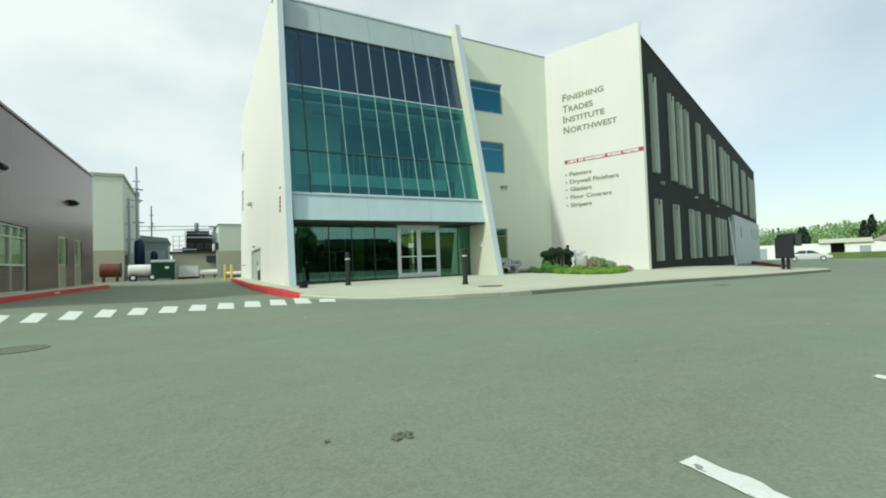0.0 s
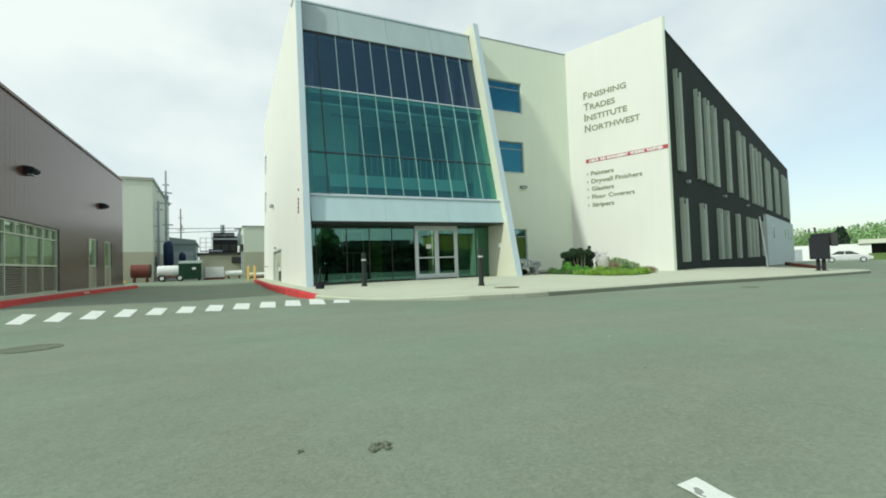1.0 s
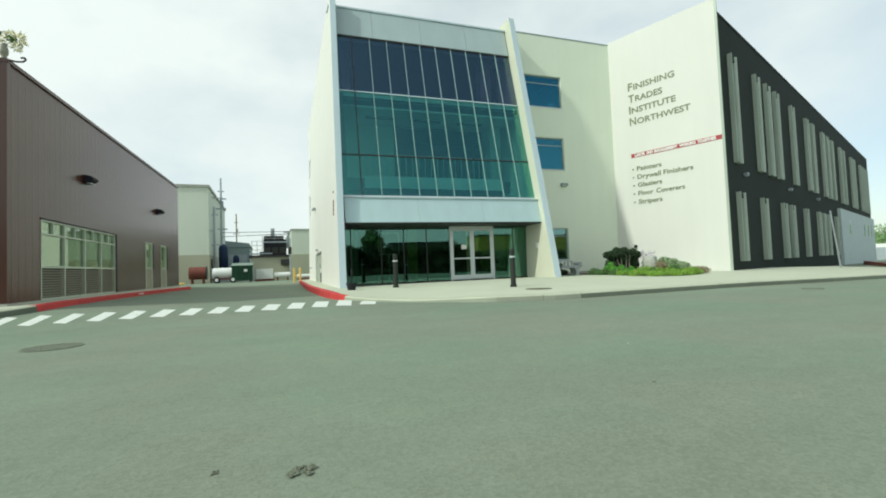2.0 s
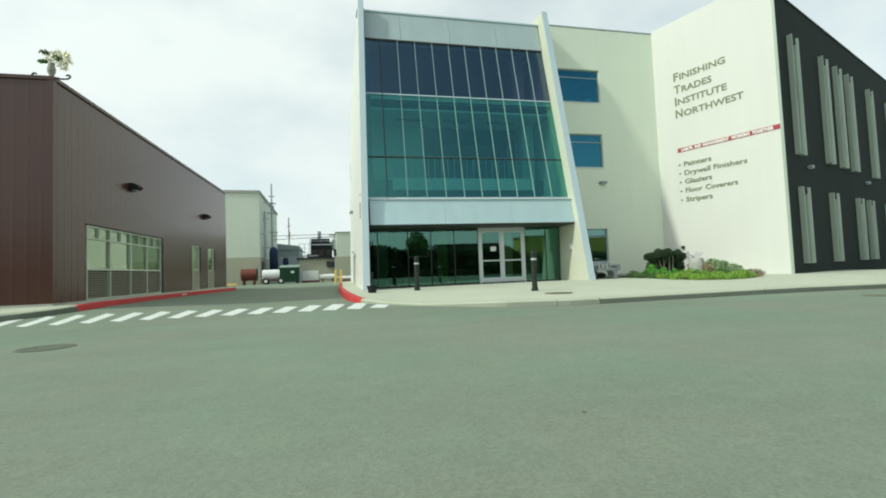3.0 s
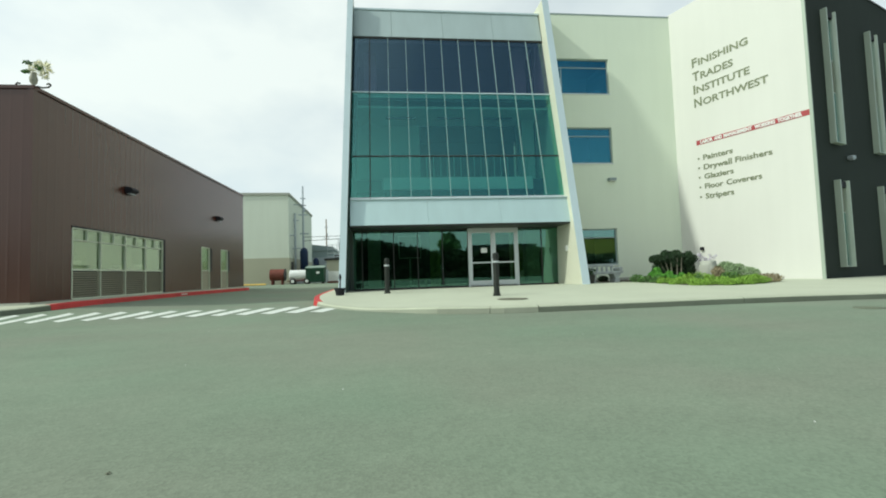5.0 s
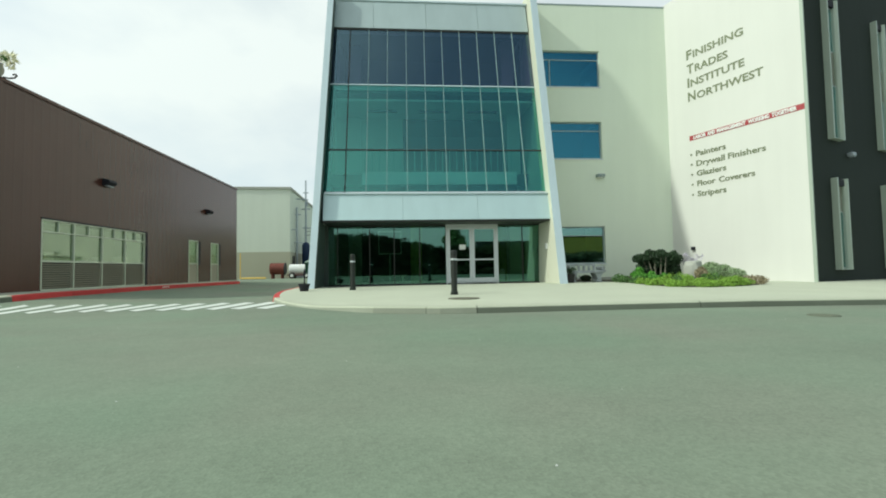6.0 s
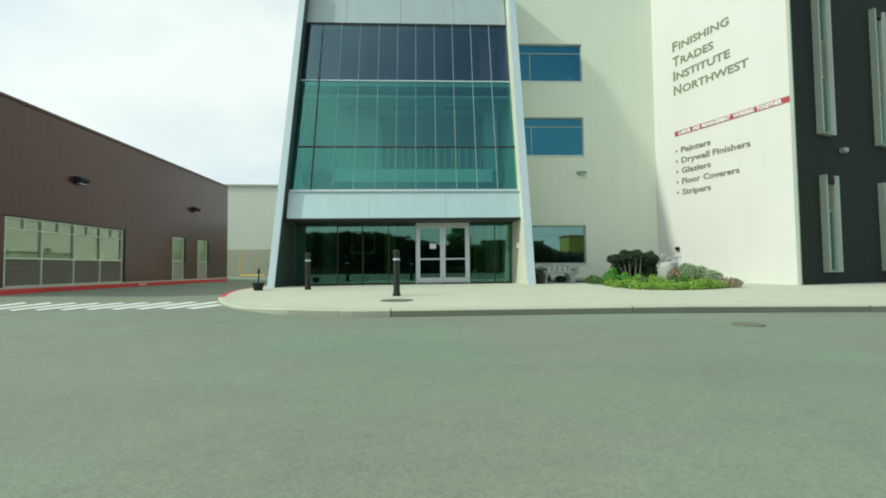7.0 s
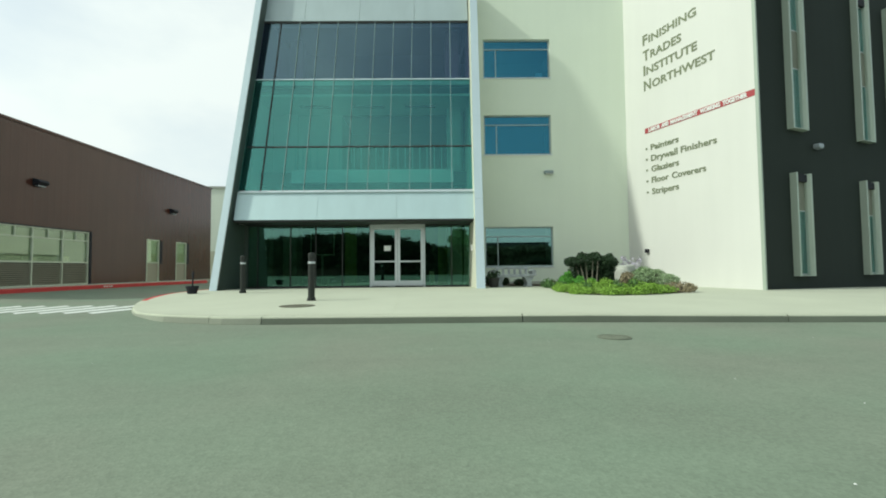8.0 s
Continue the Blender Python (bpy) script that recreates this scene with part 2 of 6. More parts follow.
M_BASEW = mat("blue_white_paint", (0.50, 0.57, 0.57), 0.7, var=0.08, scale=0.8, bump=0.05)
M_ROOFB = mat("grey_brown_roof", (0.32, 0.29, 0.25), 0.9, var=0.15, scale=1.5, bump=0.1)
M_WHITE = mat("white_paint", (0.78, 0.79, 0.77), 0.45, var=0.08, scale=1.5, bump=0.02)
M_BLUE = mat("blue_plastic", (0.010, 0.030, 0.085), 0.5, var=0.15, scale=1.5, bump=0.05)
M_YELLOW = mat("yellow_paint", (0.72, 0.50, 0.12), 0.6, var=0.15, scale=3, bump=0.05)
M_WOOD = mat("weathered_wood", (0.24, 0.18, 0.12), 0.85, var=0.25, scale=3, bump=0.2, streak=0.2)
M_STEEL = mat("galvanised_steel", (0.38, 0.42, 0.45), 0.5, 0.5, var=0.15, scale=2, bump=0.05)
M_IRON = mat("cast_iron", (0.17, 0.165, 0.12), 0.7, 0.3, var=0.25, scale=8, fine=60, fvar=0.2, bump=0.5)
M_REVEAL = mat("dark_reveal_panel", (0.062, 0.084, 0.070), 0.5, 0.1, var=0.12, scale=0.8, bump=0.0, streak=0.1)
M_HEDGE = mat("hedge_leaf", (0.030, 0.048, 0.020), 0.8, var=0.3, scale=0.4, island=0.4, bump=0.0)
M_HEDGEB = mat("olive_shrub_leaf", (0.085, 0.105, 0.050), 0.8, var=0.3, scale=0.4, island=0.4, bump=0.0)
M_LETTER = mat("olive_metal_letter", (0.20, 0.225, 0.14), 0.6, 0.2, var=0.1, scale=3, bump=0.0)
M_REDSIGN = mat("red_sign_paint", (0.360, 0.052, 0.060), 0.6, var=0.08, scale=2, bump=0.0)
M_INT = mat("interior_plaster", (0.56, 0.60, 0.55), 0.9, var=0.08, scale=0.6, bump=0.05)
# Near-black: the dimness of the unlit rooms is put into this colour.
M_INTD = mat("interior_unlit", (0.030, 0.033, 0.038), 0.8, var=0.2, scale=0.8, bump=0.05)
M_SLATE = mat("interior_floor", (0.06, 0.065, 0.06), 0.4, var=0.2, scale=1.2, bump=0.05)
M_LIME = mat("lime_green_wall", (0.30, 0.36, 0.08), 0.85, var=0.1, scale=0.8, bump=0.05)
M_STONE = mat("pale_stone", (0.64, 0.65, 0.62), 0.85, var=0.2, scale=4, fine=30, fvar=0.12, bump=0.5)
M_SOIL = mat("bark_soil", (0.075, 0.058, 0.040), 0.95, var=0.4, scale=6, fine=40, fvar=0.3, bump=1.0)
M_BARK = mat("bark", (0.085, 0.072, 0.055), 0.95, var=0.3, scale=8, fine=40, fvar=0.2, bump=0.8)
M_BARKL = mat("pale_bark", (0.20, 0.19, 0.14), 0.9, var=0.3, scale=8, fine=40, fvar=0.2, bump=0.6)
# Bench stone: greyer, darker and more mottled than the pale stone.
M_BENCH = mat("mottled_grey_stone", (0.38, 0.41, 0.41), 0.9, var=0.5, scale=7, fine=30, fvar=0.2, bump=0.5)
M_LEAFD = mat("dark_leaf", (0.030, 0.062, 0.024), 0.6, var=0.2, scale=3, island=0.45, bump=0.0)
M_LEAFG = mat("bright_leaf", (0.21, 0.36, 0.05), 0.7, var=0.3, scale=2, island=0.32, bump=0.0)
M_LEAFO = mat("olive_leaf", (0.085, 0.17, 0.045), 0.7, var=0.25, scale=3, island=0.4, bump=0.0)
M_LEAFM = mat("mid_leaf", (0.12, 0.33, 0.045), 0.6, var=0.2, scale=3, island=0.35, bump=0.0)
M_LEAFS = mat("silver_leaf", (0.28, 0.38, 0.20), 0.8, var=0.2, scale=3, island=0.2, bump=0.0)
M_LEAFR = mat("rusty_leaf", (0.27, 0.23, 0.14), 0.7, var=0.2, scale=3, island=0.4, bump=0.0)
M_LILAC = mat("lilac_petal", (0.58, 0.54, 0.62), 0.7, var=0.15, scale=5, island=0.25, bump=0.0)
M_CREAMP = mat("cream_petal", (0.82, 0.78, 0.55), 0.7, var=0.15, scale=5, island=0.2, bump=0.0)
M_TREE = mat("tree_leaf", (0.17, 0.27, 0.10), 0.7, var=0.25, scale=0.3, island=0.4, bump=0.0)
M_FAR = mat("hazy_leaf", (0.25, 0.39, 0.17), 0.8, var=0.45, scale=0.06, island=0.06, bump=0.0)
M_TREED = mat("conifer_leaf", (0.020, 0.045, 0.024), 0.7, var=0.25, scale=0.3, island=0.4, bump=0.0)
M_GRASS = mat("rough_grass", (0.11, 0.17, 0.05), 0.9, var=0.3, scale=0.5, bump=0.3)
M_OLIVE = mat("olive_cladding", (0.46, 0.40, 0.09), 0.8, var=0.1, scale=0.4, bump=0.1)
M_RUBBER = mat("tyre_rubber", (0.02, 0.02, 0.02), 0.85, var=0.2, scale=5, bump=0.1)
M_CARW = mat("car_paint", (0.60, 0.62, 0.63), 0.25, 0.0, var=0.03, scale=1, fvar=0.01, bump=0.0, spec=0.6)
M_RAIL = mat("glass_rail_edge", (0.35, 0.45, 0.42), 0.4, var=0.05, bump=0.0)
G_TEAL = glass("teal_curtain_glass", (0.60, 0.82, 0.79), 0.165, (0.37, 0.85, 0.77))
G_VIOLET = glass("violet_curtain_glass", (0.60, 0.57, 0.70), 0.165, (0.43, 0.69, 0.73))
G_MID = glass("blue_teal_curtain_glass", (0.60, 0.80, 0.78), 0.16, (0.38, 0.82, 0.77))
G_STORE = glass("storefront_glass", (0.47, 0.57, 0.45), 0.155, (0.52, 0.96, 0.88))
G_BLUE = glass("blue_window_glass", (0.40, 0.58, 0.64), 0.19, (0.18, 0.62, 0.84))
G_WING = glass("wing_window_glass", (0.62, 0.76, 0.76), 0.38, (0.60, 0.86, 0.88))
G_LOW = glass("low_window_glass", (0.45, 0.56, 0.48), 0.24, (0.55, 0.92, 0.92))
G_CLEAR = glass("pale_window_glass", (0.80, 0.84, 0.72), 0.20, (0.86, 1.0, 0.86))
G_CAR = glass("car_glass", (0.25, 0.27, 0.27), 0.05)


# ---- building blocks ----
def mesh_bm():
    return bmesh.new()


def box(bm, x0, x1, y0, y1, z0, z1):
    v = [bm.verts.new(p) for p in ((x0, y0, z0), (x1, y0, z0), (x1, y1, z0), (x0, y1, z0), (x0, y0, z1), (x1, y0, z1), (x1, y1, z1), (x0, y1, z1))]
    for f in ((3, 2, 1, 0), (4, 5, 6, 7), (0, 1, 5, 4), (1, 2, 6, 5), (2, 3, 7, 6), (3, 0, 4, 7)):
        bm.faces.new([v[i] for i in f])
    return v


def boxes(*list_of):
    bm = mesh_bm()
    for b in list_of:
        box(bm, *b)
    return bm


def bevelled(bm, width=0.01, segments=1):
    bmesh.ops.bevel(bm, geom=bm.edges[:], offset=width, segments=segments, affect="EDGES", profile=0.5)
    return bm


def prism(bm, outline, a, b):
    """Two outlines of 3D points joined: outline is a list of points, a and b are functions that place them."""
    va, vb = [bm.verts.new(a(p)) for p in outline], [bm.verts.new(b(p)) for p in outline]
    n = len(outline)
    bm.faces.new(va[::-1])
    bm.faces.new(vb)
    for i in range(n):
        bm.faces.new((va[i], va[(i + 1) % n], vb[(i + 1) % n], vb[i]))
    bmesh.ops.recalc_face_normals(bm, faces=bm.faces[:])
    return bm


def rod(bm, p, q, r0, r1=None, seg=12):
    """A round bar from p to q."""
    p, q, r1 = Vector(p), Vector(q), r0 if r1 is None else r1
    turn = (q - p).to_track_quat("Z", "Y").to_matrix()
    rings = []
    for c, r in ((p, r0), (q, r1)):
        rings.append([bm.verts.new(c + turn @ Vector((r * math.cos(i * math.tau / seg), r * math.sin(i * math.tau / seg), 0))) for i in range(seg)])
    for i in range(seg):
        bm.faces.new((rings[0][i], rings[0][(i + 1) % seg], rings[1][(i + 1) % seg], rings[1][i]))
    bm.faces.new(rings[0][::-1])
    bm.faces.new(rings[1])
    return bm


def lathe(bm, profile, cx=0.0, cy=0.0, seg=20):
    """A turned shape about the upright through cx, cy; profile: (radius, height)."""
    rings = [[bm.verts.new((cx + r * math.cos(i * math.tau / seg), cy + r * math.sin(i * math.tau / seg), z)) for i in range(seg)] for r, z in profile]
    for a, b in zip(rings, rings[1:]):
        for i in range(seg):
            bm.faces.new((a[i], a[(i + 1) % seg], b[(i + 1) % seg], b[i]))
    bm.faces.new(rings[0][::-1])
    bm.faces.new(rings[-1])
    return bm


def cells(bm, a0, a1, b0, b1, holes, put):
    """A wall of boxes on the grid that the holes draw; put(a0, a1, b0, b1) makes one box."""
    aa = sorted({a0, a1, *[h[0] for h in holes], *[h[1] for h in holes]})
    bb = sorted({b0, b1, *[h[2] for h in holes], *[h[3] for h in holes]})
    for i in range(len(aa) - 1):
        for j in range(len(bb) - 1):
            ca, cb = (aa[i] + aa[i + 1]) / 2, (bb[j] + bb[j + 1]) / 2
            if not any(h[0] < ca < h[1] and h[2] < cb < h[3] for h in holes):
                put(aa[i], aa[i + 1], bb[j], bb[j + 1])
    return welded(bm)


def welded(bm):
    """Join touching boxes into one shell, without the faces inside."""
    bmesh.ops.remove_doubles(bm, verts=bm.verts[:], dist=0.0005)
    bm.verts.index_update()
    seen = {}
    for f in bm.faces:
        seen.setdefault(tuple(sorted(v.index for v in f.verts)), []).append(f)
    bmesh.ops.delete(bm, geom=[f for fs in seen.values() if len(fs) > 1 for f in fs], context="FACES_ONLY")
    return bm


def part(name, bm, material, parent, label="", smooth=False, kind=""):
    me = bpy.data.meshes.new(name)
    bm.to_mesh(me)
    bm.free()
    me.materials.append(material)
    if smooth:
        me.polygons.foreach_set("use_smooth", [True] * len(me.polygons))
    ob = new(name, me)
    ob.parent = parent
    return tagged(ob, label, kind=kind)


def thing(name, m, label, category, group="", kind=""):
    ob = new(name)
    ob.empty_display_size = 0.2
    ob.matrix_basis = m
    return tagged(ob, label, category, group, kind)


def solid(name, bm, material, m, label, category, group="", kind="", smooth=False):
    ob = part(name, bm, material, None, label, smooth, kind)
    ob.matrix_basis = m
    return tagged(ob, "", category, group)


def smoothstep(a, b, x):
    t = min(1.0, max(0.0, (x - a) / (b - a)))
    return t * t * (3 - 2 * t)


def ground_z(x, y):
    """The lot's surface: a little higher towards the yard, falling slowly to the far side."""
    rise = 0.13 * max(smoothstep(0.5, 5.0, -x) * smoothstep(9.0, 14.0, y), smoothstep(26, 42, y) if x < 20 else 0)
    return rise - 0.010 * (min(max(x, 11.0), 24.0) - 11.0) - 0.012 * (min(max(x, 24.0), 90.0) - 24.0)


def walk_z(x, y):
    """The top of the entrance sidewalk."""
    ramp = 0.30 + 0.70 * smoothstep(0.5, 3.4, math.hypot(x - 2.55, y - 9.7))      # the corner dips to a kerb ramp
    return ground_z(max(x, 1.0), min(y, 20)) + 0.122 * ramp + 0.088 * smoothstep(6.5, 14.0, y)


def leaves(bm, cx, cy, cz, rx, ry, rz, count, size, rng, hollow=0.45, upward=0.0):
    """Small folded leaves through an ellipsoid, denser at its skin."""
    for _ in range(count):
        d = Vector((rng.gauss(0, 1), rng.gauss(0, 1), rng.gauss(0, 1))).normalized()
        r = hollow + (1 - hollow) * rng.random() ** 0.6
        c = Vector((cx + d.x * rx * r, cy + d.y * ry * r, cz + d.z * rz * r))
        a = Vector((rng.gauss(0, 1), rng.gauss(0, 1), rng.gauss(0, 1) + upward)).normalized()
        b = a.cross(Vector((rng.gauss(0, 1), rng.gauss(0, 1), rng.gauss(0, 1)))).normalized()
        s = size * rng.uniform(0.6, 1.4)
        v = [bm.verts.new(c - a * s), bm.verts.new(c + b * s * 0.5), bm.verts.new(c + a * s), bm.verts.new(c - b * s * 0.5)]
        bm.faces.new(v)
    return bm


# ---- ground, kerbs, sidewalks ----
def lines(near0, near1, step, far):
    a = list(np.arange(near0, near1 + 0.01, step))
    return [-far, -far / 4, -far / 10, near0 - 60, near0 - 20] + a + [near1 + 20, near1 + 60, far / 10, far / 4, far]


gx, gy = lines(-40, 84, 2.0, 2400), lines(-20, 70, 2.0, 2400)
gx, gy = sorted(gx + list(np.arange(-7.75, 1.1, 0.25))), sorted(gy)
bm = mesh_bm()
grid = [[bm.verts.new((x, y, ground_z(x, y))) for x in gx] for y in gy]
for j in range(len(gy) - 1):
    for i in range(len(gx) - 1):
        bm.faces.new((grid[j][i], grid[j][i + 1], grid[j + 1][i + 1], grid[j + 1][i]))
ground = part("ground", bm, M_ASPHALT, None, "worn grey-green asphalt lot with faint patches and grit", True, "structure")
tagged(ground, category="ground")

# the kerb line of the entrance sidewalk, from the far tip round the corner into the alley
KERB = [(23.3, 8.6), (22.9, 7.45), (22.2, 6.80), (21.2, 6.52), (18.0, 6.42), (14.1, 6.47), (10.1, 6.71), (6.15, 6.90), (5.3, 7.06), (4.42, 7.45), (3.66, 8.15),
        (3.14, 8.76), (2.4, 9.88), (1.83, 11.05), (1.6, 12.2), (1.52, 13.7), (1.50, 17.0), (1.55, 20.5), (1.68, 24.0), (1.82, 28.0), (2.0, 33.0)]
RED_FROM = 14                                             # the kerb is painted red from this corner on


def eased(line, k, n=4):
    """The points of a smooth curve through the line, from its point k to k + 1."""
    p = [Vector(line[min(max(k + j, 0), len(line) - 1)]) for j in (-1, 0, 1, 2)]
    out = []
    for i in range(n + 1):
        t = i / n
        q = 0.5 * (2 * p[1] + (p[2] - p[0]) * t + (2 * p[0] - 5 * p[1] + 4 * p[2] - p[3]) * t * t + (3 * p[1] - p[0] - 3 * p[2] + p[3]) * t ** 3)
        out.append((q.x, q.y))
    return out


def inward(line, k, d, side=1):
    """The point k of a line, moved d to its right."""
    p0, p1 = line[max(k - 1, 0)], line[min(k + 1, len(line) - 1)]
    t = Vector((p1[0] - p0[0], p1[1] - p0[1])).normalized()
    return (line[k][0] + side * t.y * d, line[k][1] - side * t.x * d)


def kerb_piece(line, first, last, top, side, gap=0.003, width=0.16):
    """One kerb stone along the points first to last of a line, its upper edge rounded."""
    bm = mesh_bm()
    rings = []
    for j in range(first, last + 1):
        e = gap if j == first else (-gap if j == last else 0.0)
        a, b = Vector(line[max(j - 1, first)]), Vector(line[min(j + 1, last)])
        t = (b - a).normalized() * e
        o, q = Vector(line[j]) + t, Vector(inward(line, j, width, side)) + t
        g, z = ground_z(o.x, o.y), top(o.x, o.y)
        at = lambda f: o.lerp(q, f)
        rings.append([bm.verts.new((p.x, p.y, h)) for p, h in ((at(-0.10), g - 0.2), (at(-0.10), g + 0.01), (at(0.0), z - 0.030), (at(0.05), z - 0.011), (at(0.19), z), (q, z), (q, g - 0.2))])
    m_ = len(rings[0])
    for r0, r1 in zip(rings, rings[1:]):
        for i in range(m_):
            f = bm.faces.new((r0[i], r0[(i + 1) % m_], r1[(i + 1) % m_], r1[i]))
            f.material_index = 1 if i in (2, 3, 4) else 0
    bm.faces.new(rings[0][::-1])
    bm.faces.new(rings[-1])
    bmesh.ops.recalc_face_normals(bm, faces=bm.faces[:])
    return bm


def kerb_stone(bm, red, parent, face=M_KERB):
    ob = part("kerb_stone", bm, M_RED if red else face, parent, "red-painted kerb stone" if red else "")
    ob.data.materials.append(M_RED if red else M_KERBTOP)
    return ob


kerb = thing("kerb", pose(0, 0, 0), "concrete kerb round the entrance sidewalk, red along the alley", "kerb", kind="structure")
CURVE = [KERB[0]] + [q for k in range(len(KERB) - 1) for q in eased(KERB, k)[1:]]
for k in range(len(KERB) - 1):
    piece = kerb_piece(CURVE, 4 * k, 4 * k + 4, lambda x, y: walk_z(x, y) - 0.0015, 1, 0.007 if k in (4, 5, 6, 7) else 0.002)
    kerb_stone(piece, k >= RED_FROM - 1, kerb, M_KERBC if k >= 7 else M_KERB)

inner = [inward(CURVE, k, 0.15) for k in range(len(CURVE))]
outline = inner + [(3.0, 36.0), (2.3, 15.0), (10.4, 15.0), (10.5, 17.4), (16.6, 17.5), (18.6, 12.7), (24.6, 14.6), (26.0, 12.5)]
bm = mesh_bm()
top = [bm.verts.new((x, y, 0)) for x, y in outline]
bm.faces.new(top)
bmesh.ops.triangulate(bm, faces=bm.faces[:])
for c in np.arange(0, 26, 1.0):
    bmesh.ops.bisect_plane(bm, geom=bm.verts[:] + bm.edges[:] + bm.faces[:], plane_co=(c, 0, 0), plane_no=(1, 0, 0))
for c in np.arange(6.5, 20, 1.0):
    bmesh.ops.bisect_plane(bm, geom=bm.verts[:] + bm.edges[:] + bm.faces[:], plane_co=(0, c, 0), plane_no=(0, 1, 0))
for v in bm.verts:
    v.co.z = walk_z(v.co.x, v.co.y)
bmesh.ops.recalc_face_normals(bm, faces=bm.faces[:])
if sum(f.normal.z for f in bm.faces) < 0:
    bmesh.ops.reverse_faces(bm, faces=bm.faces[:])
sidewalk = part("pavement", bm, M_CONC, None, "pale broom-finished concrete entrance sidewalk", False, "structure")
tagged(sidewalk, category="sidewalk")

# control joints, sawn across the sidewalk, as fine dark grooves
bm = mesh_bm()
for x in (3.9, 6.15, 8.1, 10.1, 12.1, 14.1, 16.1, 18.0):
    y0 = 9.6 if x < 4 else 7.05
    y1 = 13.4 if x < 10.5 else (14.6 if x < 12.5 else 10.6)
    n = 8
    for i in range(n):
        a, b = y0 + (y1 - y0) * i / n, y0 + (y1 - y0) * (i + 1) / n
        v = [bm.verts.new((x + dx, y, walk_z(x, y) + 0.003)) for dx, y in ((-0.004, a), (0.004, a), (0.004, b), (-0.004, b))]
        bm.faces.new(v)
joints = part("trim", bm, M_KERBTOP, None, "sawn joints across the concrete sidewalk", False, "structure")
tagged(joints, category="joint")

# the kerb and strip of pavement along the brown building
KERB_B = [(-30.0, 10.3), (-12.0, 10.35), (-7.5, 10.4), (-6.1, 10.7), (-5.45, 11.4), (-5.15, 12.5), (-5.0, 14.5), (-4.83, 17.5), (-4.6, 20.5), (-4.3, 23.5), (-4.02, 26.2), (-4.05, 27.0)]
kerb_b = thing("kerb", pose(0, 0, 0), "red-painted concrete kerb along the brown building", "kerb", kind="structure")


def walk_bz(x, y):
    return ground_z(x, y) + 0.15


CURVE_B = [KERB_B[0]] + [q for k in range(len(KERB_B) - 1) for q in eased(KERB_B, k)[1:]]
for k in range(len(KERB_B) - 1):
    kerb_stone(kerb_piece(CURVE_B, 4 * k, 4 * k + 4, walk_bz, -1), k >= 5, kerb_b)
for k in range(4):
    y = 19.32 + 0.13 * k
    x = -4.83 + (y - 17.5) * 0.0767
    part("stencil_bar", boxes((x + 0.008, x + 0.022, y, y + 0.09, ground_z(-4.8, y) + 0.055, ground_z(-4.8, y) + 0.105)), M_PAINT, kerb_b, "white stencilled bar")
inner_b = [inward(KERB_B, k, 0.165, -1) for k in range(len(KERB_B))]
bm = mesh_bm()
for k in range(len(KERB_B) - 1):
    (x0, y0), (x1, y1) = inner_b[k], inner_b[k + 1]
    far = lambda x, y: (x, y + 4.0) if y < 11 and x < -6.5 else (-7.0, y)
    q0, q1 = far(x0, y0), far(x1, y1)
    pts = [(x0, y0), (x1, y1), q1, q0]
    bm.faces.new([bm.verts.new((x, y, walk_bz(max(x, -5.0), y) - 0.003)) for x, y in pts])
bmesh.ops.recalc_face_normals(bm, faces=bm.faces[:])
strip = part("pavement", bm, M_CONC, None, "narrow concrete strip between the kerb and the brown building", False, "structure")
tagged(strip, category="sidewalk")

# crosswalk bars
crosswalk = thing("crosswalk", pose(0, 0, 0), "white painted crosswalk bars across the alley mouth", "crosswalk", kind="structure")
for i in range(15):
    xn, yn, xf, yf = 2.03 - 0.52 * i, 9.16 + 0.05 * min(i, 8), 2.42 - 0.58 * i, 11.0 + 0.045 * min(i, 8)
    if i == 0:
        xf, yf = 2.28, 10.1
    bm = mesh_bm()
    n = 4
    for j in range(n):
        p = []
        for s, w in ((j / n, -0.15), (j / n, 0.15), ((j + 1) / n, 0.15), ((j + 1) / n, -0.15)):
            x, y = xn + (xf - xn) * s + w, yn + (yf - yn) * s - 0.95 * w
            p.append(bm.verts.new((x, y, ground_z(x, y) + 0.006)))
        bm.faces.new(p)
    bmesh.ops.remove_doubles(bm, verts=bm.verts[:], dist=0.001)
    part("crosswalk_bar", bm, M_PAINT, crosswalk)

stall_lines = thing("stall_lines", pose(0, 0, 0), "worn white parking stall lines on the asphalt", "road marking", kind="structure")
wear = random.Random(2)
for x, y_end in ((0.935, 0.165), (3.0, 0.17)):
    bm = mesh_bm()
    pairs = []
    for j in range(90):
        y = y_end - j * 0.05
        c0 = x - 0.15 * (y_end - y)
        rag = 0.028 if 3 < j < 7 else 0.0
        pairs.append((bm.verts.new((c0 - 0.05 - wear.uniform(0, 0.005), y, 0.005)), bm.verts.new((c0 + 0.05 + wear.uniform(-0.006, 0.004) + rag * wear.random(), y, 0.005))))
    for p, q in zip(pairs, pairs[1:]):
        bm.faces.new((p[0], q[0], q[1], p[1]))
    part("stall_line", bm, M_PAINT, stall_lines)


# ---- main building: entrance tower ----
SLOPE = 0.248                                             # the lean of the fins' front edge
building = thing("office_building", pose(6.4, 14.0, 0.0), "three-storey cream stucco building with a leaning glass entrance tower", "building")
BO = Vector((6.4, 14.0, 0.0))


FACE = [None]


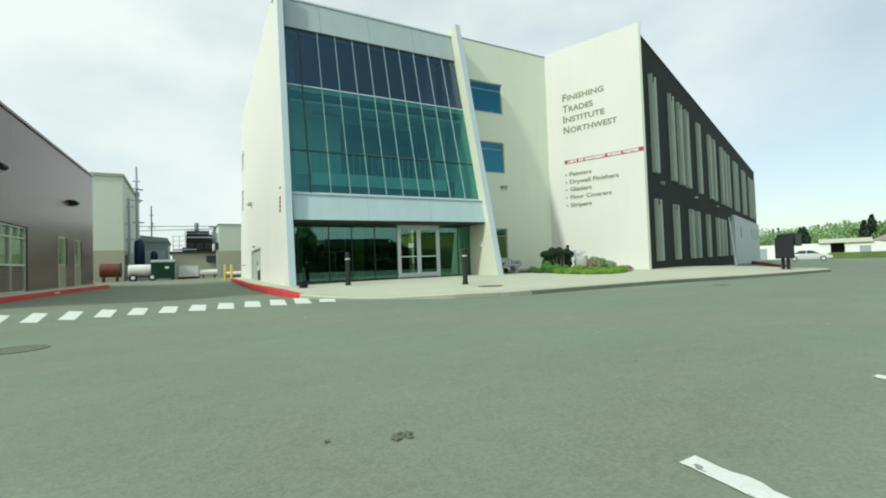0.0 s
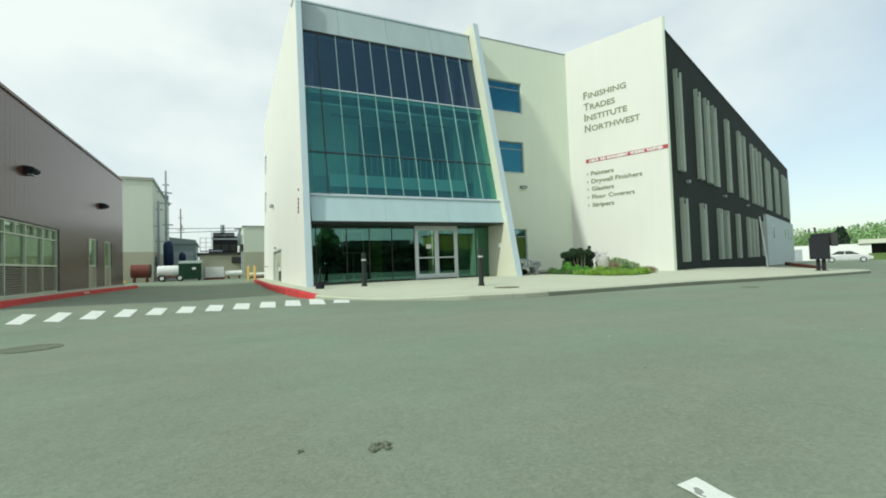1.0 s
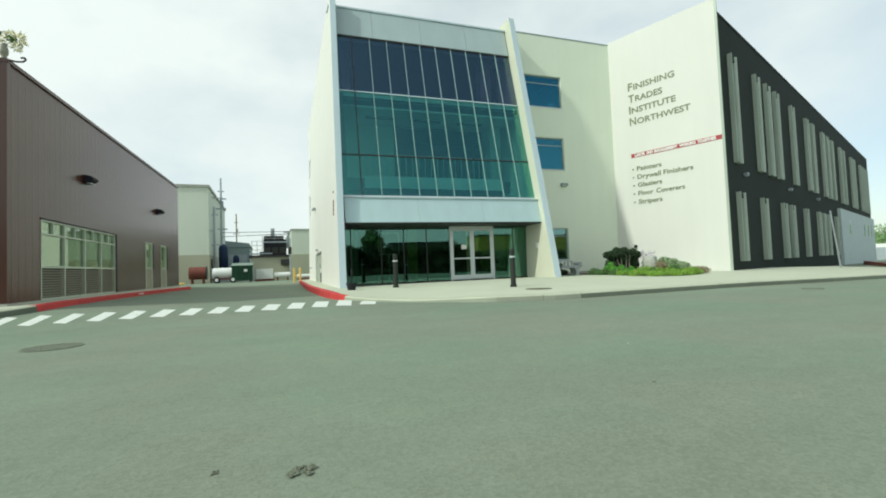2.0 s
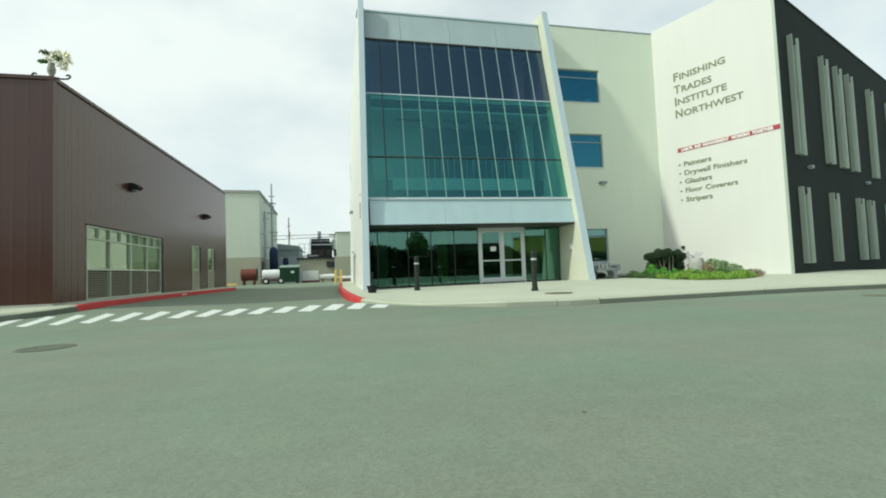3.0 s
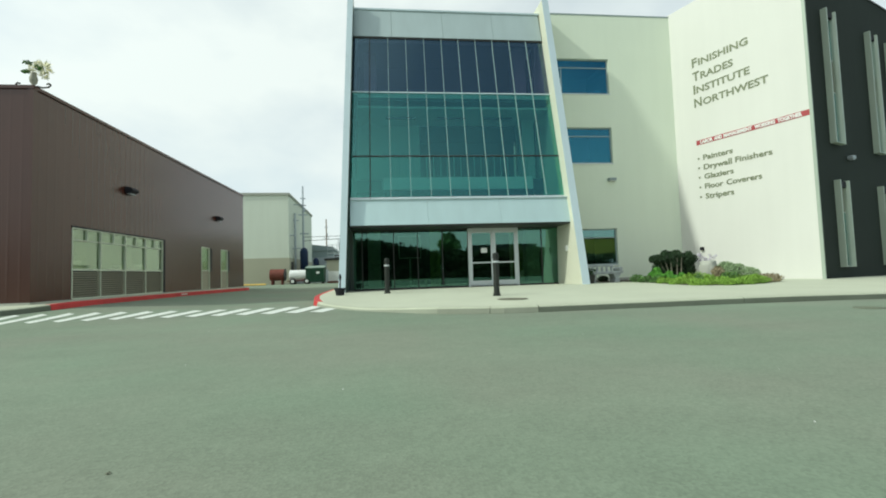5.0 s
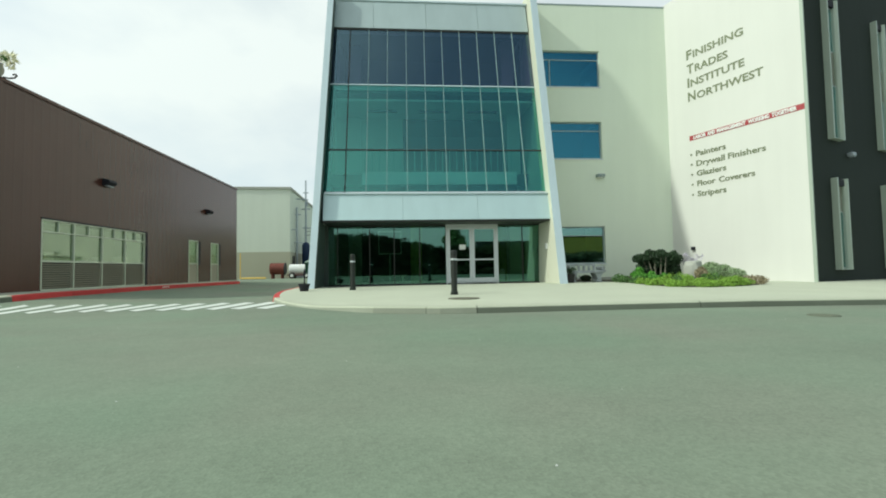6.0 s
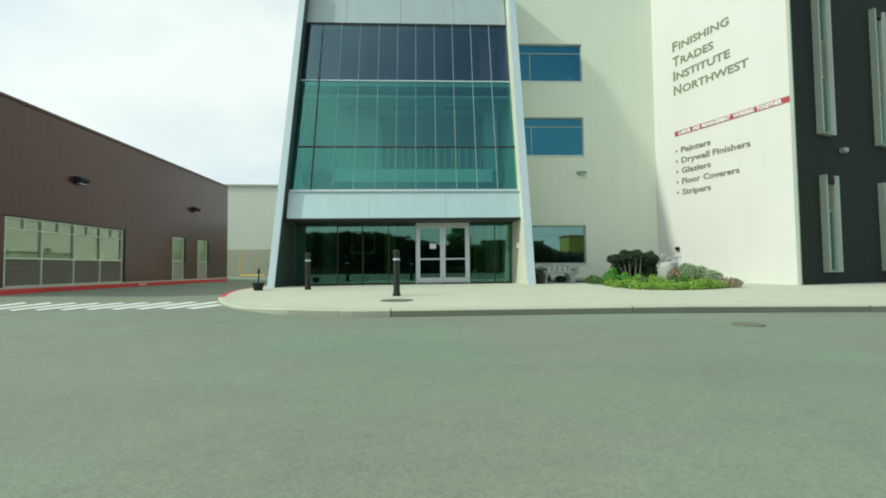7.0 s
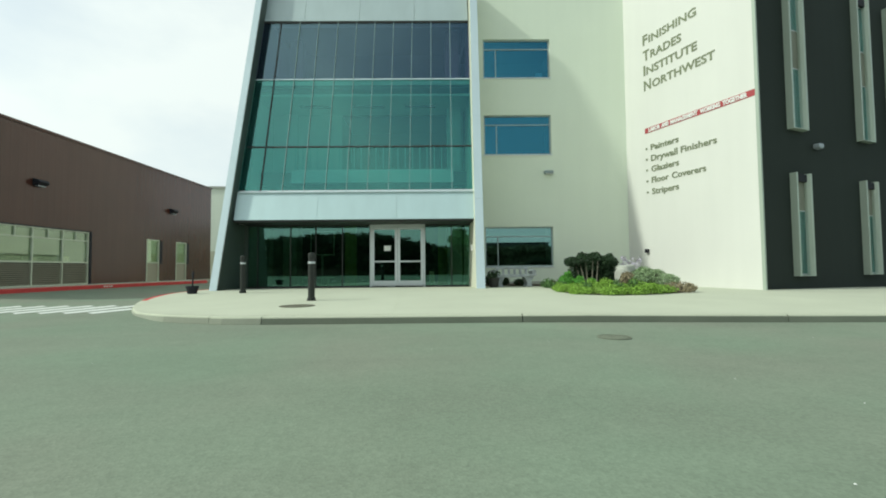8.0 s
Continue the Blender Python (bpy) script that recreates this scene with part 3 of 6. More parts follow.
def bpart(name, bm, material, parent=building, label="", smooth=False):
    """A part of the main building, given in world places; its front is turned a little about FACE."""
    if FACE[0] is not None:
        for v in bm.verts:
            v.co.y += 0.045 * (FACE[0] - v.co.x)
    bmesh.ops.translate(bm, verts=bm.verts[:], vec=-BO)
    return part(name, bm, material, parent, label, smooth)


def glass_y(z):
    return 14.77 + 0.26 * (z - 3.38)


def fin_y(z):
    return 13.55 + SLOPE * (z - 0.2)


def left_fin_y(z):
    return fin_y(z) + 0.36


def left_x(z):
    return 2.12 + 0.030 * z


def right_x(z):
    return 10.28 + 0.020 * z


TOP = 12.12
# left side wall, turned a little from the alley, with a service door and two far windows through it
SIDE_END = 35.2


def side_x(y, z):
    return left_x(z) + 0.036 * (y - left_fin_y(z))


bm = mesh_bm()
prism(bm, [(left_fin_y(0.0), 0.0), (18.5, 0.0), (18.5, TOP), (left_fin_y(TOP), TOP)], lambda p: (side_x(*p), p[0], p[1]), lambda p: (left_x(p[1]) + 0.22, p[0], p[1]))


def side_cell(a0, a1, b0, b1):
    prism(bm, [(a0, b0), (a1, b0), (a1, b1), (a0, b1)], lambda p: (side_x(*p), p[0], p[1]), lambda p: (side_x(*p) + 0.22, p[0], p[1]))


def side_boxes(*bx):
    """Boxes given by their depth from the side wall's face, their stretch along it and their heights."""
    out = mesh_bm()
    for d0, d1, y0, y1, z0, z1 in bx:
        prism(out, [(y0, z0), (y1, z0), (y1, z1), (y0, z1)], lambda p: (side_x(*p) + d0, p[0], p[1]), lambda p: (side_x(*p) + d1, p[0], p[1]))
    return out


SIDE_HOLES = [(22.2, 27.0, 0.0, 1.85), (33.1, 34.5, 7.9, 9.25), (33.1, 34.5, 5.0, 6.5)]
cells(bm, 18.5, SIDE_END, 0.0, TOP, SIDE_HOLES, side_cell)
bpart("side_wall", bm, M_SIGNW, label="sunlit white stucco side wall")
sd = bpart("service_door", side_boxes((0.10, 0.16, 22.32, 24.59, 0.20, 1.80), (0.10, 0.16, 24.61, 26.88, 0.20, 1.80)), M_DOOR, label="grey-green metal double service door")
bpart("kick_plate", side_boxes((0.085, 0.098, 22.5, 24.4, 0.22, 0.72)), M_BRONZE, sd, "dark lower panel")
bpart("notice", side_boxes((0.085, 0.098, 23.7, 24.4, 0.74, 0.95)), M_WHITE, sd, "small white notice")
bpart("door_frame", side_boxes((0.03, 0.2, 22.2, 22.32, 0.18, 1.85), (0.03, 0.2, 26.88, 27.0, 0.18, 1.85), (0.03, 0.2, 22.32, 26.88, 1.80, 1.85)), M_ALU, sd)
bpart("handle", side_boxes((0.06, 0.10, 24.45, 24.52, 0.95, 1.2)), M_STEEL, sd, "steel pull handle")
for y0, y1, z0, z1 in SIDE_HOLES[1:]:
    w = bpart("window", side_boxes((0.08, 0.16, y0, y0 + 0.1, z0, z1), (0.08, 0.16, y1 - 0.1, y1, z0, z1), (0.08, 0.16, y0 + 0.1, y1 - 0.1, z0, z0 + 0.07), (0.08, 0.16, y0 + 0.1, y1 - 0.1, z1 - 0.07, z1)), M_ALU, label="narrow aluminium side window")
    bpart("pane", side_boxes((0.11, 0.12, y0 + 0.1, y1 - 0.1, z0 + 0.07, z1 - 0.07)), G_BLUE, w)
    bpart("room", side_boxes((0.5, 0.56, y0 - 0.3, y1 + 0.3, z0 - 0.3, z1 + 0.3)), M_INTD, w, "near-black lining for the unlit room behind the window")
bpart("back_wall", boxes((3.12, 17.0, SIDE_END - 0.3, SIDE_END, 0.0, TOP)), M_CREAM)
bpart("wall_lamp", side_boxes((-0.22, 0.001, 26.6, 27.1, 4.52, 4.60), (-0.16, 0.001, 26.7, 27.0, 4.60, 4.68)), M_STEEL, label="small grey wall lamp")
bpart("door_lamp", side_boxes((-0.12, 0.001, 24.9, 25.2, 1.98, 2.06)), M_STEEL, label="small grey lamp over the service door")
# house-number bars, upright on the side wall
for z in (2.84, 2.99, 3.14, 3.29, 3.68):
    bpart("number_bar", side_boxes((-0.02, 0.001, 15.66, 15.86, z, z + 0.11 if z < 3.5 else z + 0.06)), M_RUST, label="rust-brown plain number plate")
bpart("hose_tap", rod(mesh_bm(), (2.52, 31.0, 1.06), (2.84, 31.0, 1.06), 0.035), M_STEEL, label="outdoor tap")

# right fin
bm = mesh_bm()
prism(bm, [(fin_y(0.0), 0.0), (17.6, 0.0), (17.6, TOP), (fin_y(TOP), TOP)], lambda p: (right_x(p[1]), p[0], p[1]), lambda p: (right_x(p[1]) + 0.27, p[0], p[1]))
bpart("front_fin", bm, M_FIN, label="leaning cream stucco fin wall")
# bluish facing on the front edges of both fins: their cool light as colour
for fx, fy, wd in ((left_x, left_fin_y, 0.22), (right_x, fin_y, 0.27)):
    bm = mesh_bm()
    zs = [0.16, 3.1, 6.1, 9.1, TOP + 0.03]
    for a, b in zip(zs, zs[1:]):
        prism(bm, [(fx(a), fy(a), a + 0.002), (fx(a) + wd, fy(a), a + 0.002), (fx(b) + wd, fy(b), b - 0.002), (fx(b), fy(b), b - 0.002)],
              lambda p: (p[0], p[1] - 0.02, p[2]), lambda p: (p[0], p[1] + 0.004, p[2]))
    bpart("fin_facing", bm, M_PANEL, label="pale bluish facing for the cool light on the fin's edge")
FACE[0] = 10.4
bm = mesh_bm()
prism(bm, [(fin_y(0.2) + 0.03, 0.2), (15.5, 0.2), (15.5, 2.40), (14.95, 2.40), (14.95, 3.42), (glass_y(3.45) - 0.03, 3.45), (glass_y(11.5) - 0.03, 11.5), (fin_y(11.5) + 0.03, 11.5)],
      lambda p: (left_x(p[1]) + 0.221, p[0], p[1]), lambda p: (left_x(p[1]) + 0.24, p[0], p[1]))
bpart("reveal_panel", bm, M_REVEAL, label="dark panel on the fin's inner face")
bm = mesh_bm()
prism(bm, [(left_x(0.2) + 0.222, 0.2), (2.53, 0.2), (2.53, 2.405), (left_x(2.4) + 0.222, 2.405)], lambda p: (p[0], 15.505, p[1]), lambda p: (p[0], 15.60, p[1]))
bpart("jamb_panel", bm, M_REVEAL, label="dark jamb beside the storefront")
bpart("call_box", boxes((10.25, 10.315, 14.62, 14.74, 1.42, 1.62)), M_WHITE, label="small white call box")

# band over the entrance, three panels
bands = (2.5, 5.2, 7.8, 10.36)
for a, b in zip(bands, bands[1:]):
    bm = mesh_bm()
    prism(bm, [(14.34, 2.46), (14.60, 3.38), (14.95, 3.38), (14.95, 2.46)], lambda p: (a + 0.003, p[0], p[1]), lambda p: (b - 0.003, p[0], p[1]))
    bpart("band_panel", bm, M_BAND, label="pale metal entrance band panel")
bpart("band_sill", boxes((2.52, 10.35, 14.55, 14.86, 3.384, 3.42)), M_PANEL)
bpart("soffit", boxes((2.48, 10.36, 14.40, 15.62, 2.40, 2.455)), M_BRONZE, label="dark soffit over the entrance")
# spandrel over the glass
tops = (2.55, 4.2, 6.3, 8.4, 10.46)
for a, b in zip(tops, tops[1:]):
    bm = mesh_bm()
    y0, y1 = glass_y(10.36) - 0.05, glass_y(11.65) - 0.05
    prism(bm, [(y0, 10.36), (y1, 11.65), (y1 + 0.5, 11.65), (y0 + 0.5, 10.36)], lambda p: (a + 0.005, p[0], p[1]), lambda p: (b - 0.005, p[0], p[1]))
    bpart("spandrel_panel", bm, M_SPAN, label="pale metal panel over the glass")
bpart("coping", boxes((2.45, 10.5, glass_y(11.65) - 0.09, glass_y(11.65) + 0.5, 11.655, 11.72)), M_PANEL)
bpart("roof", boxes((2.64, 10.5, 16.9, 17.9, 11.2, 11.4), (3.2, 10.5, 17.9, SIDE_END - 0.3, 11.2, 11.4), (10.5, 17.0, 17.59, SIDE_END - 0.3, 11.2, 11.4)), M_PLINTH, label="flat grey roof behind the parapet")

# curtain wall
COLS = (2.45, 3.20, 3.93, 4.65, 5.38, 6.09, 6.79, 7.50, 8.21, 8.93, 9.65, 10.36)
ROWS_Z = (3.42, 5.11, 7.80, 10.36)
lean = lambda z: 0.015 * (z - 3.42)
bm = mesh_bm()
prism(bm, [(2.5, 3.42), (10.42, 3.42), (10.44, 3.50), (2.5, 3.50)], lambda p: (p[0], glass_y(p[1]) - 0.03, p[1]), lambda p: (p[0], glass_y(p[1]) + 0.06, p[1]))
curtain = bpart("curtain_wall", bm, M_ALU, label="teal glass curtain wall with slim metal fins")
for r in range(3):
    z0, z1 = ROWS_Z[r] + 0.012, ROWS_Z[r + 1] - 0.012
    for c in range(11):
        bm = mesh_bm()
        prism(bm, [(COLS[c] + 0.008 + lean(z0), z0), (COLS[c + 1] - 0.008 + lean(z0), z0), (COLS[c + 1] - 0.008 + lean(z1), z1), (COLS[c] + 0.008 + lean(z1), z1)],
              lambda p: (p[0], glass_y(p[1]), p[1]), lambda p: (p[0], glass_y(p[1]) + 0.02, p[1]))
        bpart("pane", bm, (G_TEAL, G_MID, G_VIOLET)[r], curtain)
# added dark sheet, for the reveal's dark mirror image in the end panes
bm = mesh_bm()
prism(bm, [(2.46, 3.42), (2.72, 3.42), (2.86, 10.36), (2.66, 10.36)], lambda p: (p[0], glass_y(p[1]) + 0.05, p[1]), lambda p: (p[0], glass_y(p[1]) + 0.09, p[1]))
bpart("end_backing", bm, M_REVEAL, curtain, "added dark sheet behind the end panes")
for c in range(1, 11):
    x = COLS[c]
    w, d, m_ = (0.016, 0.03, M_BRONZE) if c == 1 else (0.006, 0.045, M_MULL)
    bm = mesh_bm()
    prism(bm, [(x - w, 3.42), (x + w, 3.42), (x + w + lean(10.36), 10.36), (x - w + lean(10.36), 10.36)], lambda p: (p[0], glass_y(p[1]) - d, p[1]), lambda p: (p[0], glass_y(p[1]) + 0.06, p[1]))
    bpart("mullion", bm, m_, curtain)
for z, m_, h in ((5.11, M_BRONZE, 0.022), (7.80, M_PANEL, 0.022), (10.32, M_BRONZE, 0.035)):
    bm = mesh_bm()
    prism(bm, [(2.6, z - h), (10.44, z - h), (10.44, z + h), (2.6, z + h)], lambda p: (p[0], glass_y(p[1]) - 0.02, p[1]), lambda p: (p[0], glass_y(p[1]) + 0.06, p[1]))
    bpart("transom", bm, m_, curtain)

# storefront and door
SY = 15.55
SX = (2.86, 4.01, 4.90, 5.83, 6.80)
frame_boxes = [(2.5, 10.36, SY - 0.03, SY + 0.05, 0.19, 0.25), (2.5, 10.36, SY - 0.03, SY + 0.05, 2.36, 2.41)]
for x in SX[:-1] + (9.67,):
    frame_boxes.append((x - 0.015, x + 0.015, SY - 0.02, SY + 0.05, 0.25, 2.36))
store = bpart("storefront", boxes(*frame_boxes), M_BRONZE, label="dark-framed glass storefront")
for a, b in ((2.52, 2.86), (2.86, 4.01), (4.01, 4.90), (4.90, 5.83), (5.83, 6.80), (8.74, 9.67), (9.67, 10.34)):
    bpart("pane", boxes((a + 0.015, b - 0.015, SY, SY + 0.012, 0.25, 2.36)), G_STORE, store)
bpart("door_frame", boxes((6.80, 6.86, SY - 0.05, SY + 0.06, 0.2, 2.41), (8.68, 8.74, SY - 0.05, SY + 0.06, 0.2, 2.41), (6.86, 8.68, SY - 0.05, SY + 0.06, 2.33, 2.41)), M_ALU, label="bright aluminium double-door frame")
for a, b in ((6.865, 7.765), (7.775, 8.675)):
    leaf = bpart("door", boxes((a, a + 0.088, SY - 0.03, SY + 0.02, 0.21, 2.325), (b - 0.088, b, SY - 0.03, SY + 0.02, 0.21, 2.325),
                               (a + 0.088, b - 0.088, SY - 0.03, SY + 0.02, 0.21, 0.42), (a + 0.088, b - 0.088, SY - 0.03, SY + 0.02, 2.22, 2.325)), M_ALU, label="aluminium glass door leaf")
    bpart("pane", boxes((a + 0.088, b - 0.088, SY - 0.012, SY, 0.42, 2.22)), G_STORE, leaf)
    bpart("push_bar", boxes((a + 0.08, b - 0.08, SY - 0.07, SY - 0.035, 1.07, 1.12)), M_ALU, leaf, "horizontal push bar")
    if a < 7:
        bpart("notice", boxes((7.30, 7.53, SY - 0.018, SY - 0.014, 1.47, 1.65)), M_WHITE, leaf, "white paper notice")
bpart("threshold", boxes((2.5, 10.36, 14.6, SY + 0.1, 0.12, 0.186)), M_CONC)

# inside the tower
YB, X0, YL = 18.11, 5.37, 16.97                              # rear wall, edge of the dark opening, ceiling lights
bpart("interior_floor", boxes((2.5, 10.4, SY + 0.1, 17.8, 0.1, 0.19), (3.0, 10.4, 17.8, 26.9, 0.1, 0.19), (2.5, 10.4, 16.75, 17.8, 4.05, 4.55), (3.0, 10.4, 17.8, 26.9, 4.05, 4.55), (2.6, 10.45, glass_y(7.7) + 0.09, 17.8, 7.48, 7.82), (3.0, 10.45, 17.8, 26.9, 7.48, 7.82)), M_SLATE, label="interior floors")
bpart("floor_edge", boxes((3.7, 9.85, 16.62, 16.74, 4.12, 4.62)), M_WHITE, label="white balcony edge inside")
# an upright near-black strip stands for the dim lobby below the balcony
bpart("balcony_soffit", boxes((3.7, 9.85, 16.64, 16.74, 3.44, 4.11)), M_INTD, label="near-black strip standing for the dim lobby under the balcony edge")
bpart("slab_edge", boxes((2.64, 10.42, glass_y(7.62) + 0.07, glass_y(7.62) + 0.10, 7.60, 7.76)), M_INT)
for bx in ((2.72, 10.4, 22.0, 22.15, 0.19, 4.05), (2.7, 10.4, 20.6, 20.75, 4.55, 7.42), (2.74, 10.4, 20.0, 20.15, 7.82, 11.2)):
    bpart("interior_wall", boxes(bx), M_INTD, label="near-black rear wall of the unlit rooms")
for bx in ((2.55, X0, YB, YB + 0.15, 4.55, 7.42), (X0 - 0.1, X0, YB + 0.15, 20.6, 4.55, 7.42), (9.75, 10.4, YB, YB + 0.15, 4.55, 7.42)):
    bpart("interior_wall", boxes(bx), M_INT, label="pale interior wall beside the dark opening")
for fx0, fx1, fyy in ((5.6, 6.05, 17.4), (9.3, 10.3, 17.9)):
    bpart("feature_wall", boxes((fx0, fx1, fyy, fyy + 0.15, 0.19, 3.95)), M_LIME, label="lime-green feature wall inside")
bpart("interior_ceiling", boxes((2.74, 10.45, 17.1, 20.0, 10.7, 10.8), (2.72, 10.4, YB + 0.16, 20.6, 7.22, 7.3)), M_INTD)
bpart("interior_ceiling", boxes((2.6, 10.4, 16.05, YB, 7.22, 7.30)), M_INT, label="pale interior ceiling")
for x, y in ((9.93, 17.2), (3.3, 17.9)):
    bpart("column", boxes((x - 0.27, x + 0.27, y, y + 0.5, 0.19, 7.42), (x - 0.27, x + 0.27, y + 0.7, y + 1.2, 7.76, 10.7)), M_INT, label="white interior column")
rail = bpart("guard_rail", boxes((3.7, 9.8, 16.78, 16.82, 5.52, 5.58)), M_STEEL, label="steel guard rail inside")
for i in range(22):
    x = 3.8 + i * 0.28
    bpart("baluster", boxes((x, x + 0.03, 16.78, 16.81, 4.6, 5.52)), M_RAIL, rail)
for x in (3.9, 6.0, 8.0):
    bpart("ceiling_light", boxes((x, x + 1.2, YL, YL + 0.16, 7.17, 7.215)), M_BRONZE, label="long dark ceiling light, off")

display = thing("display_screen", pose(4.75, 17.55, 0.19), "dark display screen on a stand in the lobby", "screen")
part("screen", bevelled(boxes((-0.42, 0.42, -0.03, 0.03, 1.25, 2.1)), 0.01), M_BLACK, display)
part("bezel", boxes((-0.46, 0.46, -0.02, 0.02, 1.20, 1.245), (-0.46, 0.46, -0.02, 0.02, 2.105, 2.15), (-0.46, -0.425, -0.02, 0.02, 1.245, 2.105), (0.425, 0.46, -0.02, 0.02, 1.245, 2.105)), M_ALU, display)
part("stand", boxes((-0.04, 0.04, -0.03, 0.03, 0.02, 1.25), (-0.35, 0.35, -0.25, 0.25, 0.0, 0.02)), M_STEEL, display)

lobby_bench = thing("lobby_bench", pose(4.60, 16.25, 0.19, 0, 0, -2.6), "low backless metal bench inside the glass", "bench")
part("seat", bevelled(boxes((-0.80, 0.80, -0.20, 0.20, 0.33, 0.375)), 0.01), M_ALU, lobby_bench)
for x in (-0.62, 0.62):
    part("leg", boxes((x - 0.03, x + 0.03, -0.17, 0.17, 0.0, 0.328)), M_ALU, lobby_bench)
stand = thing("sign_stand", pose(8.98, 15.95, 0.19), "small white sign stand inside the glass", "sign stand")
part("board", bevelled(boxes((-0.09, 0.09, -0.015, 0.015, 0.12, 0.55)), 0.005), M_WHITE, stand)
part("foot", boxes((-0.1, 0.1, -0.09, 0.09, 0.0, 0.02), (-0.015, 0.015, -0.01, 0.01, 0.02, 0.12)), M_WHITE, stand)

# recessed wall with three windows
FACE[0] = 13.9
bm = mesh_bm()
RW = [(11.15, 13.85, 0.88, 2.46), (11.15, 13.85, 5.36, 6.97), (11.15, 13.85, 8.49, 10.08)]
cells(bm, 10.45, 17.05, 0.0, 12.08, RW, lambda a0, a1, b0, b1: box(bm, a0, a1, 17.28, 17.58, b0, b1))
bpart("front_wall", bm, M_CREAM, label="cream stucco wall between tower and wing")
bpart("coping", boxes((10.75, 16.9, 17.265, 17.60, 12.085, 12.14)), M_GREYB, label="grey metal coping")
for k, (a, b, z0, z1) in enumerate(RW):
    w = bpart("window", boxes((a, a + 0.05, 17.36, 17.44, z0, z1), (b - 0.05, b, 17.36, 17.44, z0, z1), (a + 0.05, b - 0.05, 17.36, 17.44, z0, z0 + 0.05), (a + 0.05, b - 0.05, 17.36, 17.44, z1 - 0.05, z1),
                              (a + 0.05, b - 0.05, 17.365, 17.435, z1 - 0.40, z1 - 0.365), (a + 0.50, a + 0.535, 17.365, 17.435, z0 + 0.05, z1 - 0.40)), M_WFRAME, label="wide window with a slim grey frame")
    for p0, p1, q0, q1 in ((a + 0.05, b - 0.05, z1 - 0.365, z1 - 0.05), (a + 0.05, a + 0.50, z0 + 0.05, z1 - 0.40), (a + 0.535, b - 0.05, z0 + 0.05, z1 - 0.40)):
        bpart("pane", boxes((p0, p1, 17.395, 17.405, q0, q1)), G_LOW if k == 0 else G_BLUE, w)
    bpart("sill", boxes((a - 0.03, b + 0.03, 17.25, 17.36, z0 - 0.035, z0 - 0.002)), M_ALU, w)
    bpart("room", boxes((a - 0.6, b + 0.6, 20.5, 20.6, z0 - 0.8, z1 + 0.5), (a - 0.6, b + 0.6, 17.59, 20.5, z0 - 0.86, z0 - 0.8), (a - 0.6, b + 0.6, 17.59, 20.5, z1 + 0.5, z1 + 0.56)), M_INTD, label="near-black lining for the unlit room behind the window")
bpart("sill_box", bevelled(boxes((13.36, 13.62, 17.62, 17.82, 8.3, 8.86)), 0.02), M_WHITE, label="pale box standing behind the window")
lamp = bpart("wall_lamp", bevelled(boxes((13.52, 13.86, 17.08, 17.28, 4.56, 4.68)), 0.02), M_GREYB, label="small grey wall lamp")
bpart("lens", boxes((13.56, 13.82, 17.10, 17.24, 4.545, 4.558)), M_WHITE, lamp)
bpart("plinth", boxes((10.62, 16.6, 17.24, 17.28, 0.1, 0.30)), M_PLINTH)

FACE[0] = None
# ---- main building: sign wall and dark wing, turned 19.3 degrees ----
WING = pose(18.68, 12.42, 0, 0, 0, 19.3)
wing = thing("dark_wing", WING, "long charcoal wing with tall sleeved windows and a white sign wall", "building")
part("sign_wall", boxes((-0.15, 0.12, 0.341, 5.5, -0.1, 12.2), (-0.15, -0.102, 0.05, 0.341, -0.1, 12.2)), M_SIGNW, wing, "white stucco sign wall")
part("edge_trim", boxes((-0.162, -0.102, -0.045, 0.05, -0.1, 12.22)), M_JAMB, wing, "thin metal edge of the sign wall")
UP = [1.38, 5.17, 7.19, 9.04, 12.9, 17.1, 19.0, 22.8, 24.75, 26.8, 30.9, 32.7, 37.5, 39.3, 44.0, 45.8, 47.6, 49.4]
LO = [1.40, 5.2, 9.3, 11.25, 15.1, 19.3, 21.1, 22.9, 26.6]
WW = 0.78
DARK_HOLES = [(u, u + WW, 5.05, 10.12) for u in UP] + [(u, u + WW, 0.5, 3.68) for u in LO]
bm = mesh_bm()
cells(bm, -0.10, 52.0, 4.4, 11.7, DARK_HOLES[:len(UP)], lambda a0, a1, b0, b1: box(bm, a0, a1, 0.10, 0.34, b0, b1))
cells(bm, -0.10, 52.0, -0.8, 4.4, DARK_HOLES[len(UP):], lambda a0, a1, b0, b1: box(bm, a0, a1, 0.10, 0.34, b0, b1))
part("dark_wall", bm, M_DARKW, wing, "charcoal siding wall")
part("coping", boxes((-0.10, 52.05, 0.06, 0.38, 11.7, 11.76)), M_BRONZE, wing)
part("end_wall", boxes((51.7, 52.0, 0.3, 16.0, -0.8, 11.7), (0.12, 52.0, 15.7, 16.0, -0.8, 11.7)), M_CREAM, wing)
part("roof", boxes((0.12, 51.7, 0.3, 15.7, 11.1, 11.3)), M_PLINTH, wing)
part("pale_base", boxes((28.4, 52.06, -0.12, 0.10, -0.8, 4.45)), M_BASEW, wing, "white-painted lower wall of the wing")
part("inner_wall", boxes((0.15, 51.6, 2.6, 2.7, -0.2, 11.0), (0.15, 51.6, 0.3, 2.6, 4.2, 4.4), (0.15, 51.6, 0.3, 2.6, -0.3, 0.0), (0.15, 51.6, 0.3, 2.6, 10.6, 10.7)), M_INT, wing, "pale rooms behind the windows")


